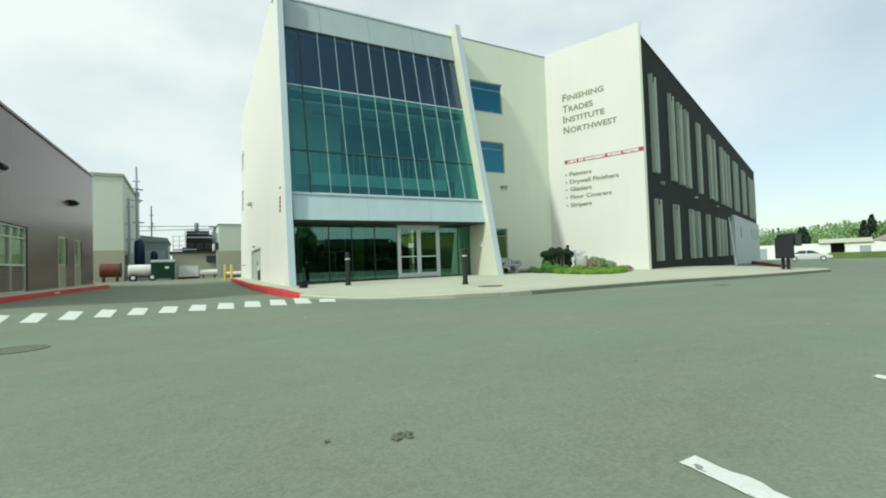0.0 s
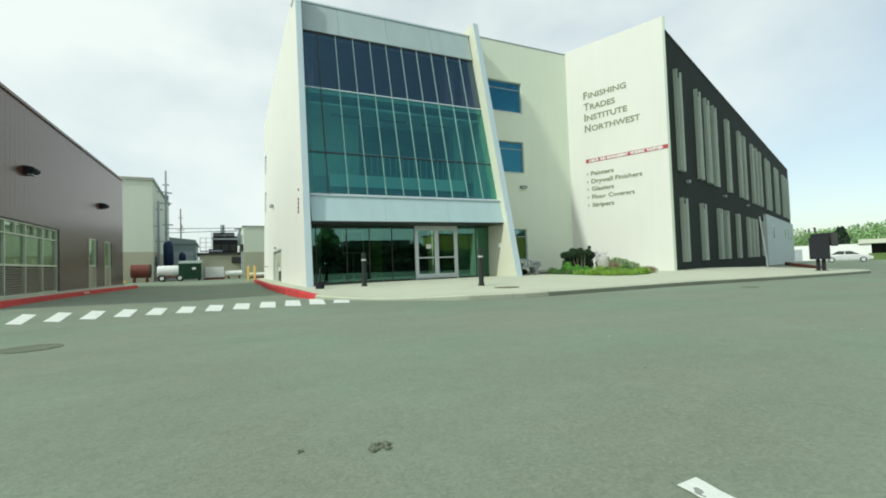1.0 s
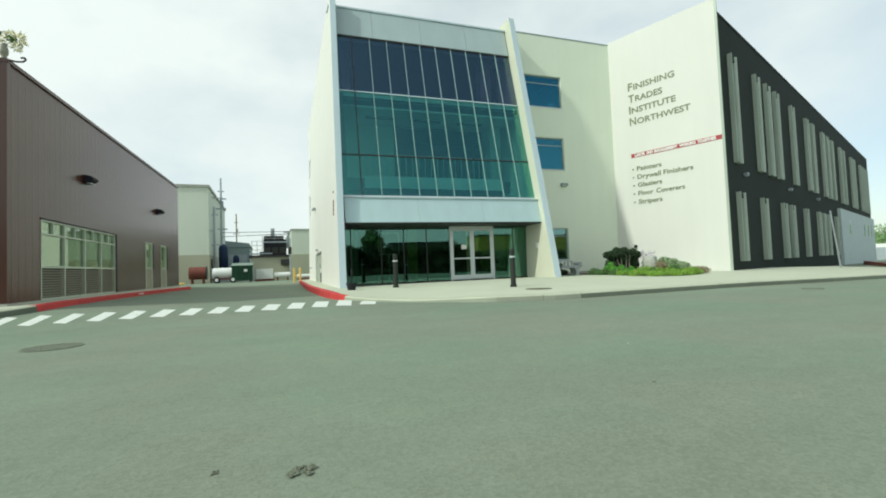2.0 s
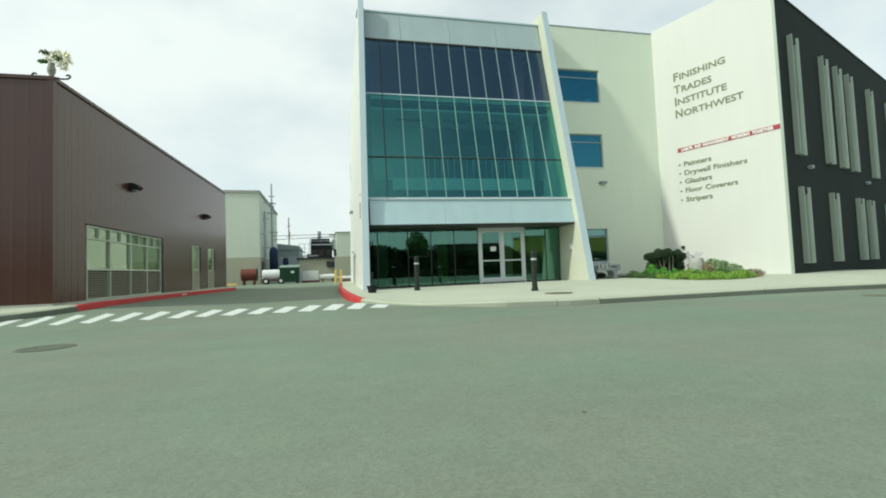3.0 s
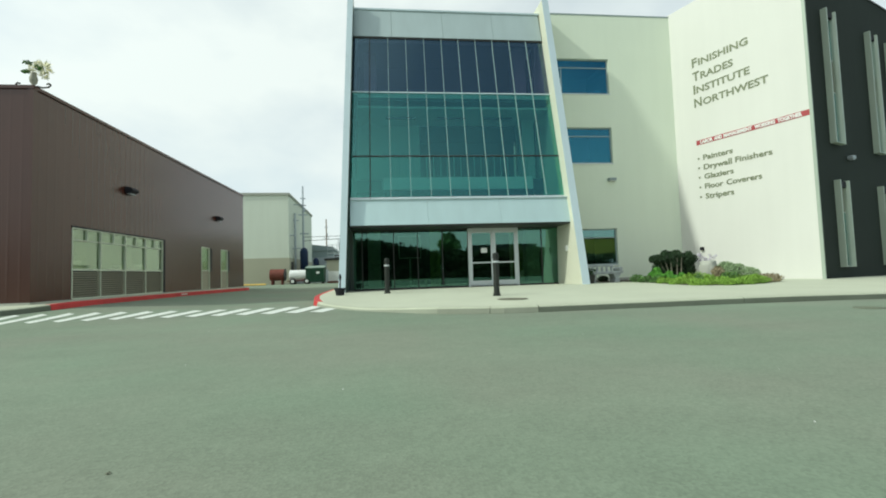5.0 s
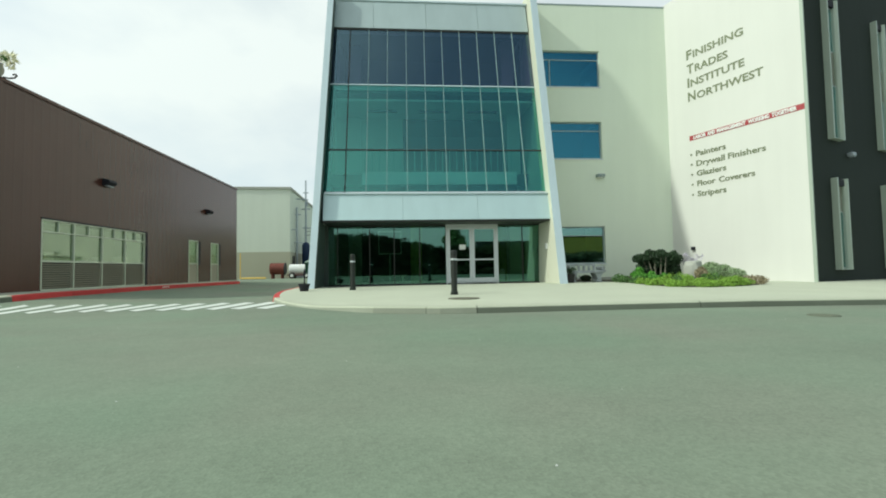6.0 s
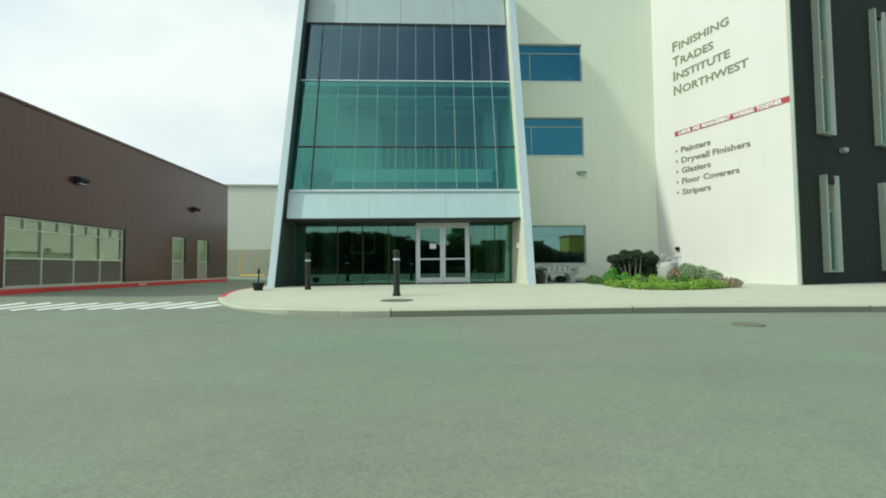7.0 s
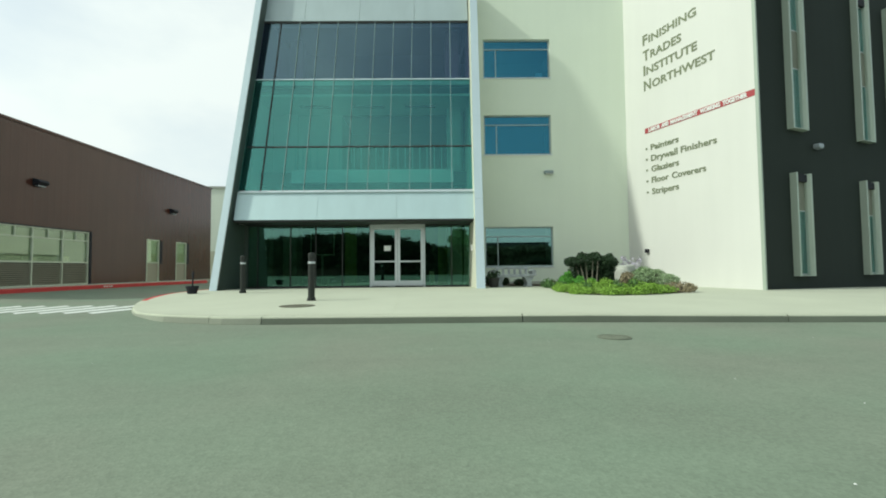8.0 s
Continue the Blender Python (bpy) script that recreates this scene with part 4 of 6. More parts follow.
def sleeve(u, z0, z1, tall):
    """A tall slot window between two deep folded metal fins, its head shadow a black block."""
    w = None
    for s, e in ((u, 1), (u + WW, -1)):
        fin = mesh_bm()
        prism(fin, [(s, -0.09), (s + e * 0.075, -0.09), (s + e * 0.125, 0.0), (s + e * 0.125, 0.24), (s, 0.24)], lambda p: (p[0], p[1], z0), lambda p: (p[0], p[1], z1))
        if w is None:
            w = part("window", fin, M_JAMB, wing, "tall slot window between projecting pale metal fins")
        else:
            part("fin", fin, M_JAMB, w)
    a0, a1 = u + 0.127, u + WW - 0.127
    # black block in place of the shadow at the slot's top
    part("head", boxes((a0, a1, -0.02, 0.24, z1 - 0.26, z1 - 0.03)), M_BLACK, w, "black block for the shadow at the head")
    part("sill", boxes((u + 0.08, u + WW - 0.08, -0.08, 0.24, z0 + 0.005, z0 + 0.03)), M_JAMB, w)
    if tall:
        part("spandrel", boxes((a0, a1, 0.07, 0.2, 7.04, 8.25)), M_SLOT, w, "olive-grey spandrel panel")
        spans = ((z0 + 0.05, 7.04), (8.25, z1 - 0.26))
    else:
        part("spandrel", boxes((a0, a1, 0.07, 0.2, z1 - 1.15, z1 - 0.26)), M_SLOT, w, "olive-grey spandrel panel")
        spans = ((z0 + 0.05, z1 - 1.15),)
    for q0, q1 in spans:
        part("pane", boxes((a0, a1, 0.08, 0.09, q0 + 0.02, q1 - 0.02)), G_WING, w)
        for r0, r1 in ((q0, q0 + 0.02), (q1 - 0.02, q1)):
            part("pane_frame", boxes((a0, a1, 0.065, 0.13, r0, r1)), M_ALU, w)


for u in UP:
    sleeve(u, 5.05, 10.12, True)
for u in LO:
    sleeve(u, 0.5, 3.68, False)
for u in (32.6, 42.4, 45.6, 48.4):
    w = part("small_window", boxes((u, u + 0.9, -0.15, -0.12, 2.2, 2.26), (u, u + 0.9, -0.15, -0.12, 3.54, 3.6), (u, u + 0.06, -0.15, -0.12, 2.26, 3.54), (u + 0.84, u + 0.9, -0.15, -0.12, 2.26, 3.54)), M_ALU, wing)
    part("pane", boxes((u + 0.06, u + 0.84, -0.135, -0.125, 2.26, 3.54)), G_CAR, w)
for u in (2.62, 11.3, 19.6):
    l_ = part("wall_lamp", bevelled(boxes((u + 0.02, u + 0.26, -0.11, 0.10, 4.55, 4.70)), 0.035, 2), M_STEEL, wing, "small grey wall lamp")
    part("lens", boxes((u + 0.06, u + 0.22, -0.08, 0.06, 4.535, 4.552)), M_STEEL, l_)
part("hose_tap", boxes((-0.26, -0.15, 4.08, 4.20, 1.36, 1.50)), M_BLACK, wing, "small black outlet box on the sign wall")


# lettering on the sign wall
def letters(body, w, h, bold=0.004):
    """Raised lettering that fills w by h, from its lower left corner."""
    cu = bpy.data.curves.new("letters", "FONT")
    cu.body, cu.extrude, cu.offset, cu.resolution_u = body, 0.02, bold, 3
    ob = bpy.data.objects.new("letters", cu)
    scene.collection.objects.link(ob)
    bpy.context.view_layer.update()
    me = bpy.data.meshes.new_from_object(ob.evaluated_get(bpy.context.evaluated_depsgraph_get()))
    bpy.data.objects.remove(ob)
    bm = mesh_bm()
    bm.from_mesh(me)
    bpy.data.meshes.remove(me)
    xs, ys = [v.co.x for v in bm.verts], [v.co.y for v in bm.verts]
    x0, x1, y0, y1 = min(xs), max(xs), min(ys), max(ys)
    if "y" in body or "p" in body[1:]:                        # letters with tails hang below the line
        y0 = 0.0
    for v in bm.verts:
        v.co = ((v.co.x - x0) / (x1 - x0) * w, (v.co.y - y0) / (y1 - y0) * h, v.co.z)
    return bm


def on_sign(bm, s, z):
    """Stand lettering on the sign wall: s metres from its outer corner, z up."""
    for v in bm.verts:
        v.co = (-0.152 - max(v.co.z, 0.0) * 0.8, s - v.co.x, z + v.co.y)
    bmesh.ops.recalc_face_normals(bm, faces=bm.faces[:])
    return bm


def glyphs(bm):
    """Part a word's mesh into its letters; a dot stays with its stem."""
    groups, seen = [], set()
    for v in bm.verts:
        if v in seen:
            continue
        stack, comp = [v], set()
        while stack:
            w = stack.pop()
            if w in comp:
                continue
            comp.add(w)
            stack += [e.other_vert(w) for e in w.link_edges]
        seen |= comp
        groups.append((min(w.co.x for w in comp), max(w.co.x for w in comp), comp))
    groups.sort(key=lambda g: g[0])
    merged = []
    for x0, x1, comp in groups:
        if merged and min(x1, merged[-1][1]) - x0 > 0.5 * min(x1 - x0, merged[-1][1] - merged[-1][0]):
            p = merged[-1]
            merged[-1] = (min(p[0], x0), max(p[1], x1), p[2] | comp)
        else:
            merged.append((x0, x1, comp))
    out = []
    for _, _, comp in merged:
        nb, to = mesh_bm(), {}
        for f in bm.faces:
            if f.verts[0] in comp:
                for w in f.verts:
                    if w not in to:
                        to[w] = nb.verts.new(w.co)
                nb.faces.new([to[w] for w in f.verts])
        out.append(nb)
    return out


title = thing("wall_lettering", WING, "olive raised small-capital letters on the white sign wall", "lettering")
for first, rest, z, end in (("F", "INISHING", 9.31, 1.85), ("T", "RADES", 8.70, 2.44), ("I", "NSTITUTE", 8.13, 1.855), ("N", "ORTHWEST", 7.54, 1.24)):
    fw = {"F": 0.22, "T": 0.28, "I": 0.075, "N": 0.32}[first]
    part("capital", on_sign(letters(first, fw, 0.39, 0.016), 4.10, z), M_LETTER, title)
    for g in glyphs(letters(rest, 4.10 - fw - 0.06 - end, 0.30, 0.016)):
        part("letter", on_sign(g, 4.10 - fw - 0.06, z), M_LETTER, title)
trades = thing("wall_lettering", WING, "olive lettered list of trades on the white sign wall", "lettering")
for line, z in (((("Painters", 3.87, 1.20),), 5.20), ((("Drywall", 3.87, 1.14), ("Finishers", 2.60, 1.32)), 4.79), ((("Glaziers", 3.87, 1.18),), 4.38),
                ((("Floor", 3.87, 0.75), ("Coverers", 2.99, 1.31)), 3.96), ((("Stripers", 3.87, 1.15),), 3.54)):
    for word, s, w in line:
        for g in glyphs(letters(word, w, 0.225, 0.016)):
            part("letter", on_sign(g, s, z), M_LETTER, trades)
    part("bullet", on_sign(rod(mesh_bm(), (0.03, 0.10, 0), (0.03, 0.10, 0.02), 0.042), 4.10, z), M_LETTER, trades)
stripe = thing("sign_stripe", WING, "red painted stripe with small white capitals on the sign wall", "sign")
part("stripe", boxes((-0.158, -0.151, 0.05, 4.12, 5.89, 6.09)), M_REDSIGN, stripe)
for word, s, w in (("LABOR", 3.94, 0.52), ("AND", 3.36, 0.31), ("MANAGEMENT", 2.98, 1.07), ("WORKING", 1.82, 0.70), ("TOGETHER", 1.04, 0.77)):
    for g in glyphs(letters(word, w, 0.150, 0.045)):
        on_sign(g, s, 5.915)
        bmesh.ops.translate(g, verts=g.verts[:], vec=(-0.008, 0, 0))
        part("letter", g, M_WHITE, stripe, "white capital")

# ---- brown ribbed building ----
BROWN = pose(-5.82, 12.75, 0.0, 0, 0, -2.68)              # local y runs along its alley wall, local x = 0 is the wall's face
brown = thing("brown_building", BROWN, "low brown ribbed-metal building on a concrete plinth", "building")
BASE = 0.31
BW = [(1.55, 6.95, BASE, 2.50), (10.5, 11.75, BASE, 2.47), (13.0, 14.25, BASE, 2.47)]
LEN, HT = 16.75, 6.2


def ribbed(bm, y0, y1, z0, z1, flat):
    """Ribbed sheet: a raised rib every 0.3 m; flat(x, y, z) places it."""
    prof = [(y0, 0.0)]
    for k in range(int(y0 / 0.305), int(y1 / 0.305) + 1):
        prof += [(k * 0.305 + dy, dx) for dy, dx in ((0.20, 0.0), (0.225, 0.0015), (0.265, 0.0015), (0.29, 0.0)) if y0 + 0.01 < k * 0.305 + dy < y1 - 0.01]
    prof.append((y1, 0.0))
    lo, hi = [bm.verts.new(flat(dx, y, z0)) for y, dx in prof], [bm.verts.new(flat(dx, y, z1)) for y, dx in prof]
    for i in range(len(prof) - 1):
        bm.faces.new((lo[i], lo[i + 1], hi[i + 1], hi[i]))


bm = mesh_bm()
cells(bm, 0.0, LEN, BASE, HT, BW, lambda a0, a1, b0, b1: ribbed(bm, a0, a1, b0, b1, lambda x, y, z: (x, y, z)))
part("wall", bm, M_BROWN, brown, "brown vertical-ribbed metal siding")
bm = mesh_bm()
cells(bm, 0.02, LEN, 0.2, HT - 0.05, BW, lambda a0, a1, b0, b1: box(bm, -0.22, -0.01, a0, a1, b0, b1))
part("wall_core", bm, M_BROWN, brown)
bm = mesh_bm()
ribbed(bm, 0.0, 26.0, BASE, HT, lambda x, y, z: (-y, -x, z))
part("front_wall", bm, M_BROWN, brown, "brown vertical-ribbed metal siding")
part("rear_wall", boxes((-26, -0.22, LEN - 0.22, LEN, 0.2, HT), (-26, -25.8, 0.02, LEN, 0.2, HT), (-25.8, -0.22, 0.03, 0.2, BASE, HT - 0.05)), M_BROWN, brown)
part("corner_trim", boxes((-0.10, 0.035, -0.035, 0.10, BASE, HT)), M_BROWN, brown)
part("plinth", boxes((-26, 0.05, -0.05, LEN + 0.05, 0.0, BASE)), M_PLINTH, brown, "pale concrete plinth")
part("roof_trim", boxes((-0.16, 0.05, -0.05, LEN + 0.05, HT - 0.06, HT + 0.03), (-26.0, -0.16, -0.05, 0.1, HT - 0.06, HT + 0.03)), M_BROWN, brown, "dark metal roof trim")
part("roof", boxes((-26.0, -0.1, 0.1, LEN, HT - 0.1, HT - 0.02)), M_PLINTH, brown)
# the long window: four panes over four louvres
MUL = (1.55, 2.86, 4.22, 5.52, 6.78)
bx = [(-0.09, 0.012, m_ - 0.022, m_ + 0.022, BASE + 0.04, 2.48) for m_ in MUL] + [(-0.09, 0.010, 1.55, 6.8, 1.18, 1.24), (-0.09, 0.010, 1.55, 6.8, 2.46, 2.5), (-0.085, 0.008, 1.55, 6.8, 2.10, 2.14), (-0.09, 0.010, 1.55, 6.8, BASE, BASE + 0.04)]
bx += [(-0.085, 0.008, (a + b) / 2 - 0.015, (a + b) / 2 + 0.015, 2.14, 2.46) for a, b in zip(MUL, MUL[1:])]
bw = part("window", boxes(*bx), M_BFRAME, brown, "long four-bay window over grey louvres")
for a, b in zip(MUL, MUL[1:]):
    part("pane", boxes((-0.06, -0.05, a + 0.03, b - 0.03, 1.24, 2.46)), G_CLEAR, bw)
    for i in range(11):
        z = 0.375 + i * 0.0715
        bm = mesh_bm()
        prism(bm, [(0.0, z), (0.0, z + 0.012), (-0.07, z + 0.055), (-0.07, z + 0.043)], lambda p: (p[0], a + 0.035, p[1]), lambda p: (p[0], b - 0.035, p[1]))
        part("slat", bm, M_LOUVRE, bw)
# black strips at right and top: the recess's shade as colour
part("jamb", boxes((-0.2, 0.03, 6.82, 6.95, BASE, 2.5)), M_BLACK, bw, "dark deep jamb")
part("head_trim", boxes((-0.2, 0.022, 1.50, 6.95, 2.50, 2.545)), M_BLACK, bw, "black strip for the shade of the recessed head")
part("room", boxes((-1.5, -1.4, 1.3, 7.1, 1.0, 2.7), (-1.4, -0.23, 1.3, 7.1, 1.10, 1.18), (-1.4, -0.23, 1.3, 7.1, 2.56, 2.62), (-1.4, -0.23, 1.2, 1.3, 1.1, 2.6), (-1.4, -0.23, 7.1, 7.2, 1.1, 2.6)), M_INT, bw, "pale room behind the panes")
part("louvre_back", boxes((-0.20, -0.15, 1.55, 6.8, BASE, 1.2)), M_BRONZE, bw)
for a, b, z0, z1 in BW[1:]:
    w = part("window", boxes((-0.12, 0.02, a, a + 0.06, z0, z1), (-0.12, 0.02, b - 0.3, b - 0.24, z0, z1), (-0.12, 0.02, a, b - 0.24, 1.24, 1.30), (-0.12, 0.02, a, b - 0.24, z1 - 0.05, z1)), M_BFRAME, brown, "narrow window over a grey panel")
    part("pane", boxes((-0.06, -0.05, a + 0.06, b - 0.3, 1.30, z1 - 0.05)), G_CLEAR, w)
    part("blind", boxes((-0.085, -0.075, a + 0.06, b - 0.3, 1.30, z1 - 0.05)), M_INT, w)
    part("panel", boxes((-0.08, -0.03, a + 0.06, b - 0.3, z0, 1.24)), M_LOUVRE, w, "grey lower panel")
    part("jamb", boxes((-0.2, 0.03, b - 0.24, b, z0 + 0.9, z1 - 0.05)), M_BLACK, w, "dark deep jamb")
    part("jamb_base", boxes((-0.2, 0.025, b - 0.24, b, z0, z0 + 0.9)), M_BROWN, w)
for y in (4.35, 12.55):
    bm = mesh_bm()
    prism(bm, [(0.0, 4.00), (0.22, 4.07), (0.29, 4.14), (0.22, 4.24), (0.0, 4.29)], lambda p: (p[0], y - 0.22, p[1]), lambda p: (p[0], y + 0.22, p[1]))
    l_ = part("wall_lamp", bevelled(bm, 0.03, 2), M_BLACK, brown, "black hooded wall lamp")
    part("lens", boxes((0.05, 0.18, y - 0.16, y + 0.16, 4.0, 4.03)), M_STEEL, l_)

for y, w_, h in ((2.35, 0.42, 0.34), (4.75, 0.30, 0.24), (6.1, 0.46, 0.30)):
    solid("storage_box", bevelled(boxes((-0.16, 0.16, -w_ / 2, w_ / 2, 0.0, h)), 0.01), M_WHITE, BROWN @ pose(-0.55, y, 1.181), "white box standing on the shelf inside the window", "box", "boxes in the window")

# ornamental pot with flowers on the roof corner
rng = random.Random(3)
urn = thing("flower_urn", pose(-5.95, 12.95, HT + 0.04) @ Matrix.Scale(0.78, 4), "grey urn of cream flowers on the roof corner", "urn")
part("urn", lathe(mesh_bm(), [(0.08, 0.0), (0.09, 0.04), (0.05, 0.10), (0.11, 0.22), (0.125, 0.34), (0.08, 0.50), (0.10, 0.55)]), M_LOUVRE, urn, smooth=True)
bm = mesh_bm()
for dx, dy, dz, r, n in ((0.36, -0.05, 0.74, 0.34, 46), (0.14, 0.02, 0.88, 0.20, 24), (-0.05, -0.04, 0.72, 0.18, 22), (0.30, 0.05, 0.50, 0.20, 20)):
    c = Vector((dx, dy, dz))
    for k in range(n):
        d = Vector((math.cos(k * 2.4), rng.uniform(-0.6, 0.6), math.sin(k * 2.4))).normalized()
        side = d.cross(Vector((rng.gauss(0, 0.4), 1, rng.gauss(0, 0.4)))).normalized() * 0.028
        tip = c + d * r * rng.uniform(0.7, 1.1)
        bm.faces.new([bm.verts.new(q) for q in (c + d * 0.03, c + d * r * 0.5 + side, tip, c + d * r * 0.5 - side)])
    rod(bm, (0, 0, 0.5), (dx, dy, dz), 0.012, 0.008, 6)
part("flowers", bm, M_CREAMP, urn, "pale yellow spiky flower heads")
bm = mesh_bm()
leaves(bm, -0.20, 0, 0.90, 0.17, 0.1, 0.08, 34, 0.07, rng, 0.2)
leaves(bm, 0.24, -0.1, 0.72, 0.14, 0.08, 0.12, 26, 0.06, rng, 0.2)
leaves(bm, -0.24, 0, 0.60, 0.18, 0.08, 0.05, 22, 0.08, rng, 0.2)
part("foliage", bm, M_LEAFO, urn)
for sx in (-1, 1):
    bm = mesh_bm()
    pts = [(0.12, 0.06), (0.3, 0.02), (0.48, 0.04), (0.55, 0.12), (0.5, 0.18), (0.42, 0.15)]
    for (a, b), (c, d) in zip(pts, pts[1:]):
        rod(bm, (sx * a, 0, b), (sx * c, 0, d), 0.03, 0.03, 8)
    part("scroll", bm, M_BRONZE, urn, "curled bronze scroll foot")

# ---- yard at the end of the alley ----
yz = 0.13
cream = thing("cream_warehouse", pose(-5.32, 46.5, yz), "tall cream warehouse with a tan base at the yard", "building")
part("wall", boxes((-22, 0, 0, 17.0, 2.7, 9.15)), M_CREAMB, cream)
part("base", boxes((-22, 0.03, -0.03, 17.0, -0.1, 2.7)), M_TAN, cream, "tan lower wall")
part("roof_trim", boxes((-22.1, 0.12, -0.12, 17.1, 9.15, 9.4)), M_PLINTH, cream, "grey metal eaves")
part("side_door", boxes((0.03, 0.10, 1.0, 2.0, 0.1, 2.3)), M_BRONZE, cream, "dark side door")
part("service_pipe", rod(mesh_bm(), (0.25, 2.2, -0.1), (0.25, 2.2, 7.6), 0.11), M_STEEL, cream, "grey riser pipe")
part("bracket", boxes((0.0, 0.9, 2.0, 2.1, 3.7, 3.8), (-0.2, 0.5, 0.6, 0.7, 5.0, 5.1), (0.0, 0.6, 2.5, 2.6, 6.8, 6.9)), M_STEEL, cream)
part("lamp_arm", boxes((0.0, 1.0, 3.0, 3.1, 8.6, 8.68), (0.7, 1.3, 2.9, 3.25, 8.52, 8.6)), M_STEEL, cream, "lamp on an arm")
for x, y, h, nm in ((-4.72, 52.0, 11.2, 0), (-4.95, 79.5, 10.8, 1)):
    p = thing("utility_pole", pose(x, y, yz), "grey utility pole with crossarms and fittings", "pole", "utility poles")
    part("pole", rod(mesh_bm(), (0, 0, -0.05), (0, 0, h), 0.13, 0.09), M_STEEL if nm == 0 else M_WOOD, p)
    for x0, x1, dz in ((-0.5, 0.5, 3.4), (-0.35, 0.6, 5.6), (-0.3, 0.3, 1.5)):
        part("crossarm", bevelled(boxes((x0, x1, -0.08, 0.06, h - dz, h - dz + 0.12)), 0.01), M_STEEL, p)
    part("fitting", rod(mesh_bm(), (0.16, 0, h - 3.0), (0.16, 0, h - 2.5), 0.09), M_STEEL, p, "small grey pole fitting")
for z in (5.4, 4.95):
    solid("cable", rod(mesh_bm(), (-4.72, 52.0, z), (3.5, 49.0, z - 0.15 if z > 5.2 else z + 0.1), 0.03, seg=6), M_BLACK, pose(0, 0, 0), "overhead cable from the pole to the cream block", "cable", "yard cables")
grey = thing("grey_shed", pose(-4.0, 64.5, yz), "low grey-clad shed behind the yard", "building")
part("wall", boxes((-3.5, 1.55, 0, 9, -0.1, 4.4)), M_GREYB, grey)
bm = mesh_bm()
prism(bm, [(-3.7, 4.4), (1.75, 4.4), (1.5, 4.9), (-3.3, 5.5)], lambda p: (p[0], -0.2, p[1]), lambda p: (p[0], 9.2, p[1]))
part("roof", bm, M_GREYB, grey)
part("door", boxes((-1.6, 1.2, -0.05, 0.0, 0.0, 3.4)), M_STEEL, grey, "grey roller door")
low = thing("plant_house", pose(0.0, 47.5, yz), "low tan block house with rooftop plant", "building")
part("wall", boxes((-1.7, 2.3, 0, 7, -0.1, 2.35)), M_TAN, low)
part("roof", boxes((-1.9, 2.4, -0.15, 7.1, 2.35, 2.55)), M_BRONZE, low, "dark roof edge")
part("roof_pipe", rod(mesh_bm(), (-1.6, 0.3, 2.72), (0.3, 0.3, 2.72), 0.07, seg=10), M_STEEL, low)
part("roof_box", bevelled(boxes((-0.9, -0.35, 0.6, 1.2, 2.55, 2.95)), 0.02), M_BRONZE, low)
part("vent", bevelled(boxes((1.1, 2.1, -0.25, 0.0, 1.5, 2.1)), 0.02), M_BRONZE, low, "dark wall vent")
cool = thing("cooling_unit", pose(0.6, 49.6, yz + 2.55), "black rooftop cooling unit with rails and ducts", "cooling unit")
part("body", bevelled(boxes((-1.15, 1.15, 0, 2.6, 0.05, 1.75)), 0.04), M_BLACK, cool)
part("curb", boxes((-1.05, 1.05, 0.1, 2.5, 0.0, 0.05)), M_STEEL, cool)
part("rail", boxes((-1.25, 1.25, -0.08, -0.03, 1.85, 1.9), (-1.25, 1.25, -0.08, -0.03, 2.2, 2.25), (-1.25, -1.2, -0.08, -0.03, 1.6, 2.25), (1.2, 1.25, -0.08, -0.03, 1.6, 2.25), (-0.05, 0.0, -0.08, -0.03, 1.7, 2.25)), M_STEEL, cool, "steel top rail")
part("fan_deck", boxes((-1.1, 0.9, 0.3, 2.4, 1.75, 2.15)), M_BRONZE, cool)
part("stack", rod(mesh_bm(), (-0.2, 0.9, 2.1), (-0.2, 0.9, 3.0), 0.2), M_STEEL, cool, "steel stack")
part("duct", boxes((1.15, 1.9, 0.4, 0.8, 0.8, 2.0), (0.9, 2.0, 0.5, 0.7, 2.5, 2.6), (1.4, 1.5, 0.5, 0.6, 1.9, 2.5)), M_STEEL, cool)
for x in (-0.75, 0.0, 0.75):
    part("louvre_bank", boxes((x - 0.3, x + 0.3, -0.02, 0.0, 0.25, 0.9)), M_BRONZE, cool, "dark louvre bank")
part("deck_edge", boxes((-1.2, 1.2, -0.06, -0.02, 1.40, 1.55)), M_STEEL, cool, "pale deck edge")
part("goose_vent", boxes((1.35, 1.45, 1.0, 1.1, 1.75, 2.6), (1.1, 1.75, 0.95, 1.15, 2.6, 2.72)), M_STEEL, cool, "hooded vent pipe")
rack = thing("roof_rail", pose(-1.65, 48.0, yz + 2.55), "pale steel guard rail on the plant house roof", "railing")
for x in (0.0, 0.5, 1.0):
    part("post", boxes((x, x + 0.05, 0.0, 0.05, 0.0, 1.5)), M_STEEL, rack)
for z in (0.55, 1.0, 1.45):
    part("rail", boxes((-0.02, 1.07, 0.0, 0.05, z, z + 0.05)), M_ALU, rack)
cream2 = thing("cream_block", pose(2.12, 46.0, yz), "cream block with a tan base behind the tower", "building")
part("wall", boxes((0, 14, 0, 10, 2.5, 5.0)), M_CREAMB, cream2)
part("base", boxes((-0.03, 14, -0.03, 10, -0.1, 2.5)), M_TAN, cream2, "tan lower wall")
part("coping", boxes((-0.08, 14, -0.08, 10, 5.0, 5.08)), M_PLINTH, cream2)

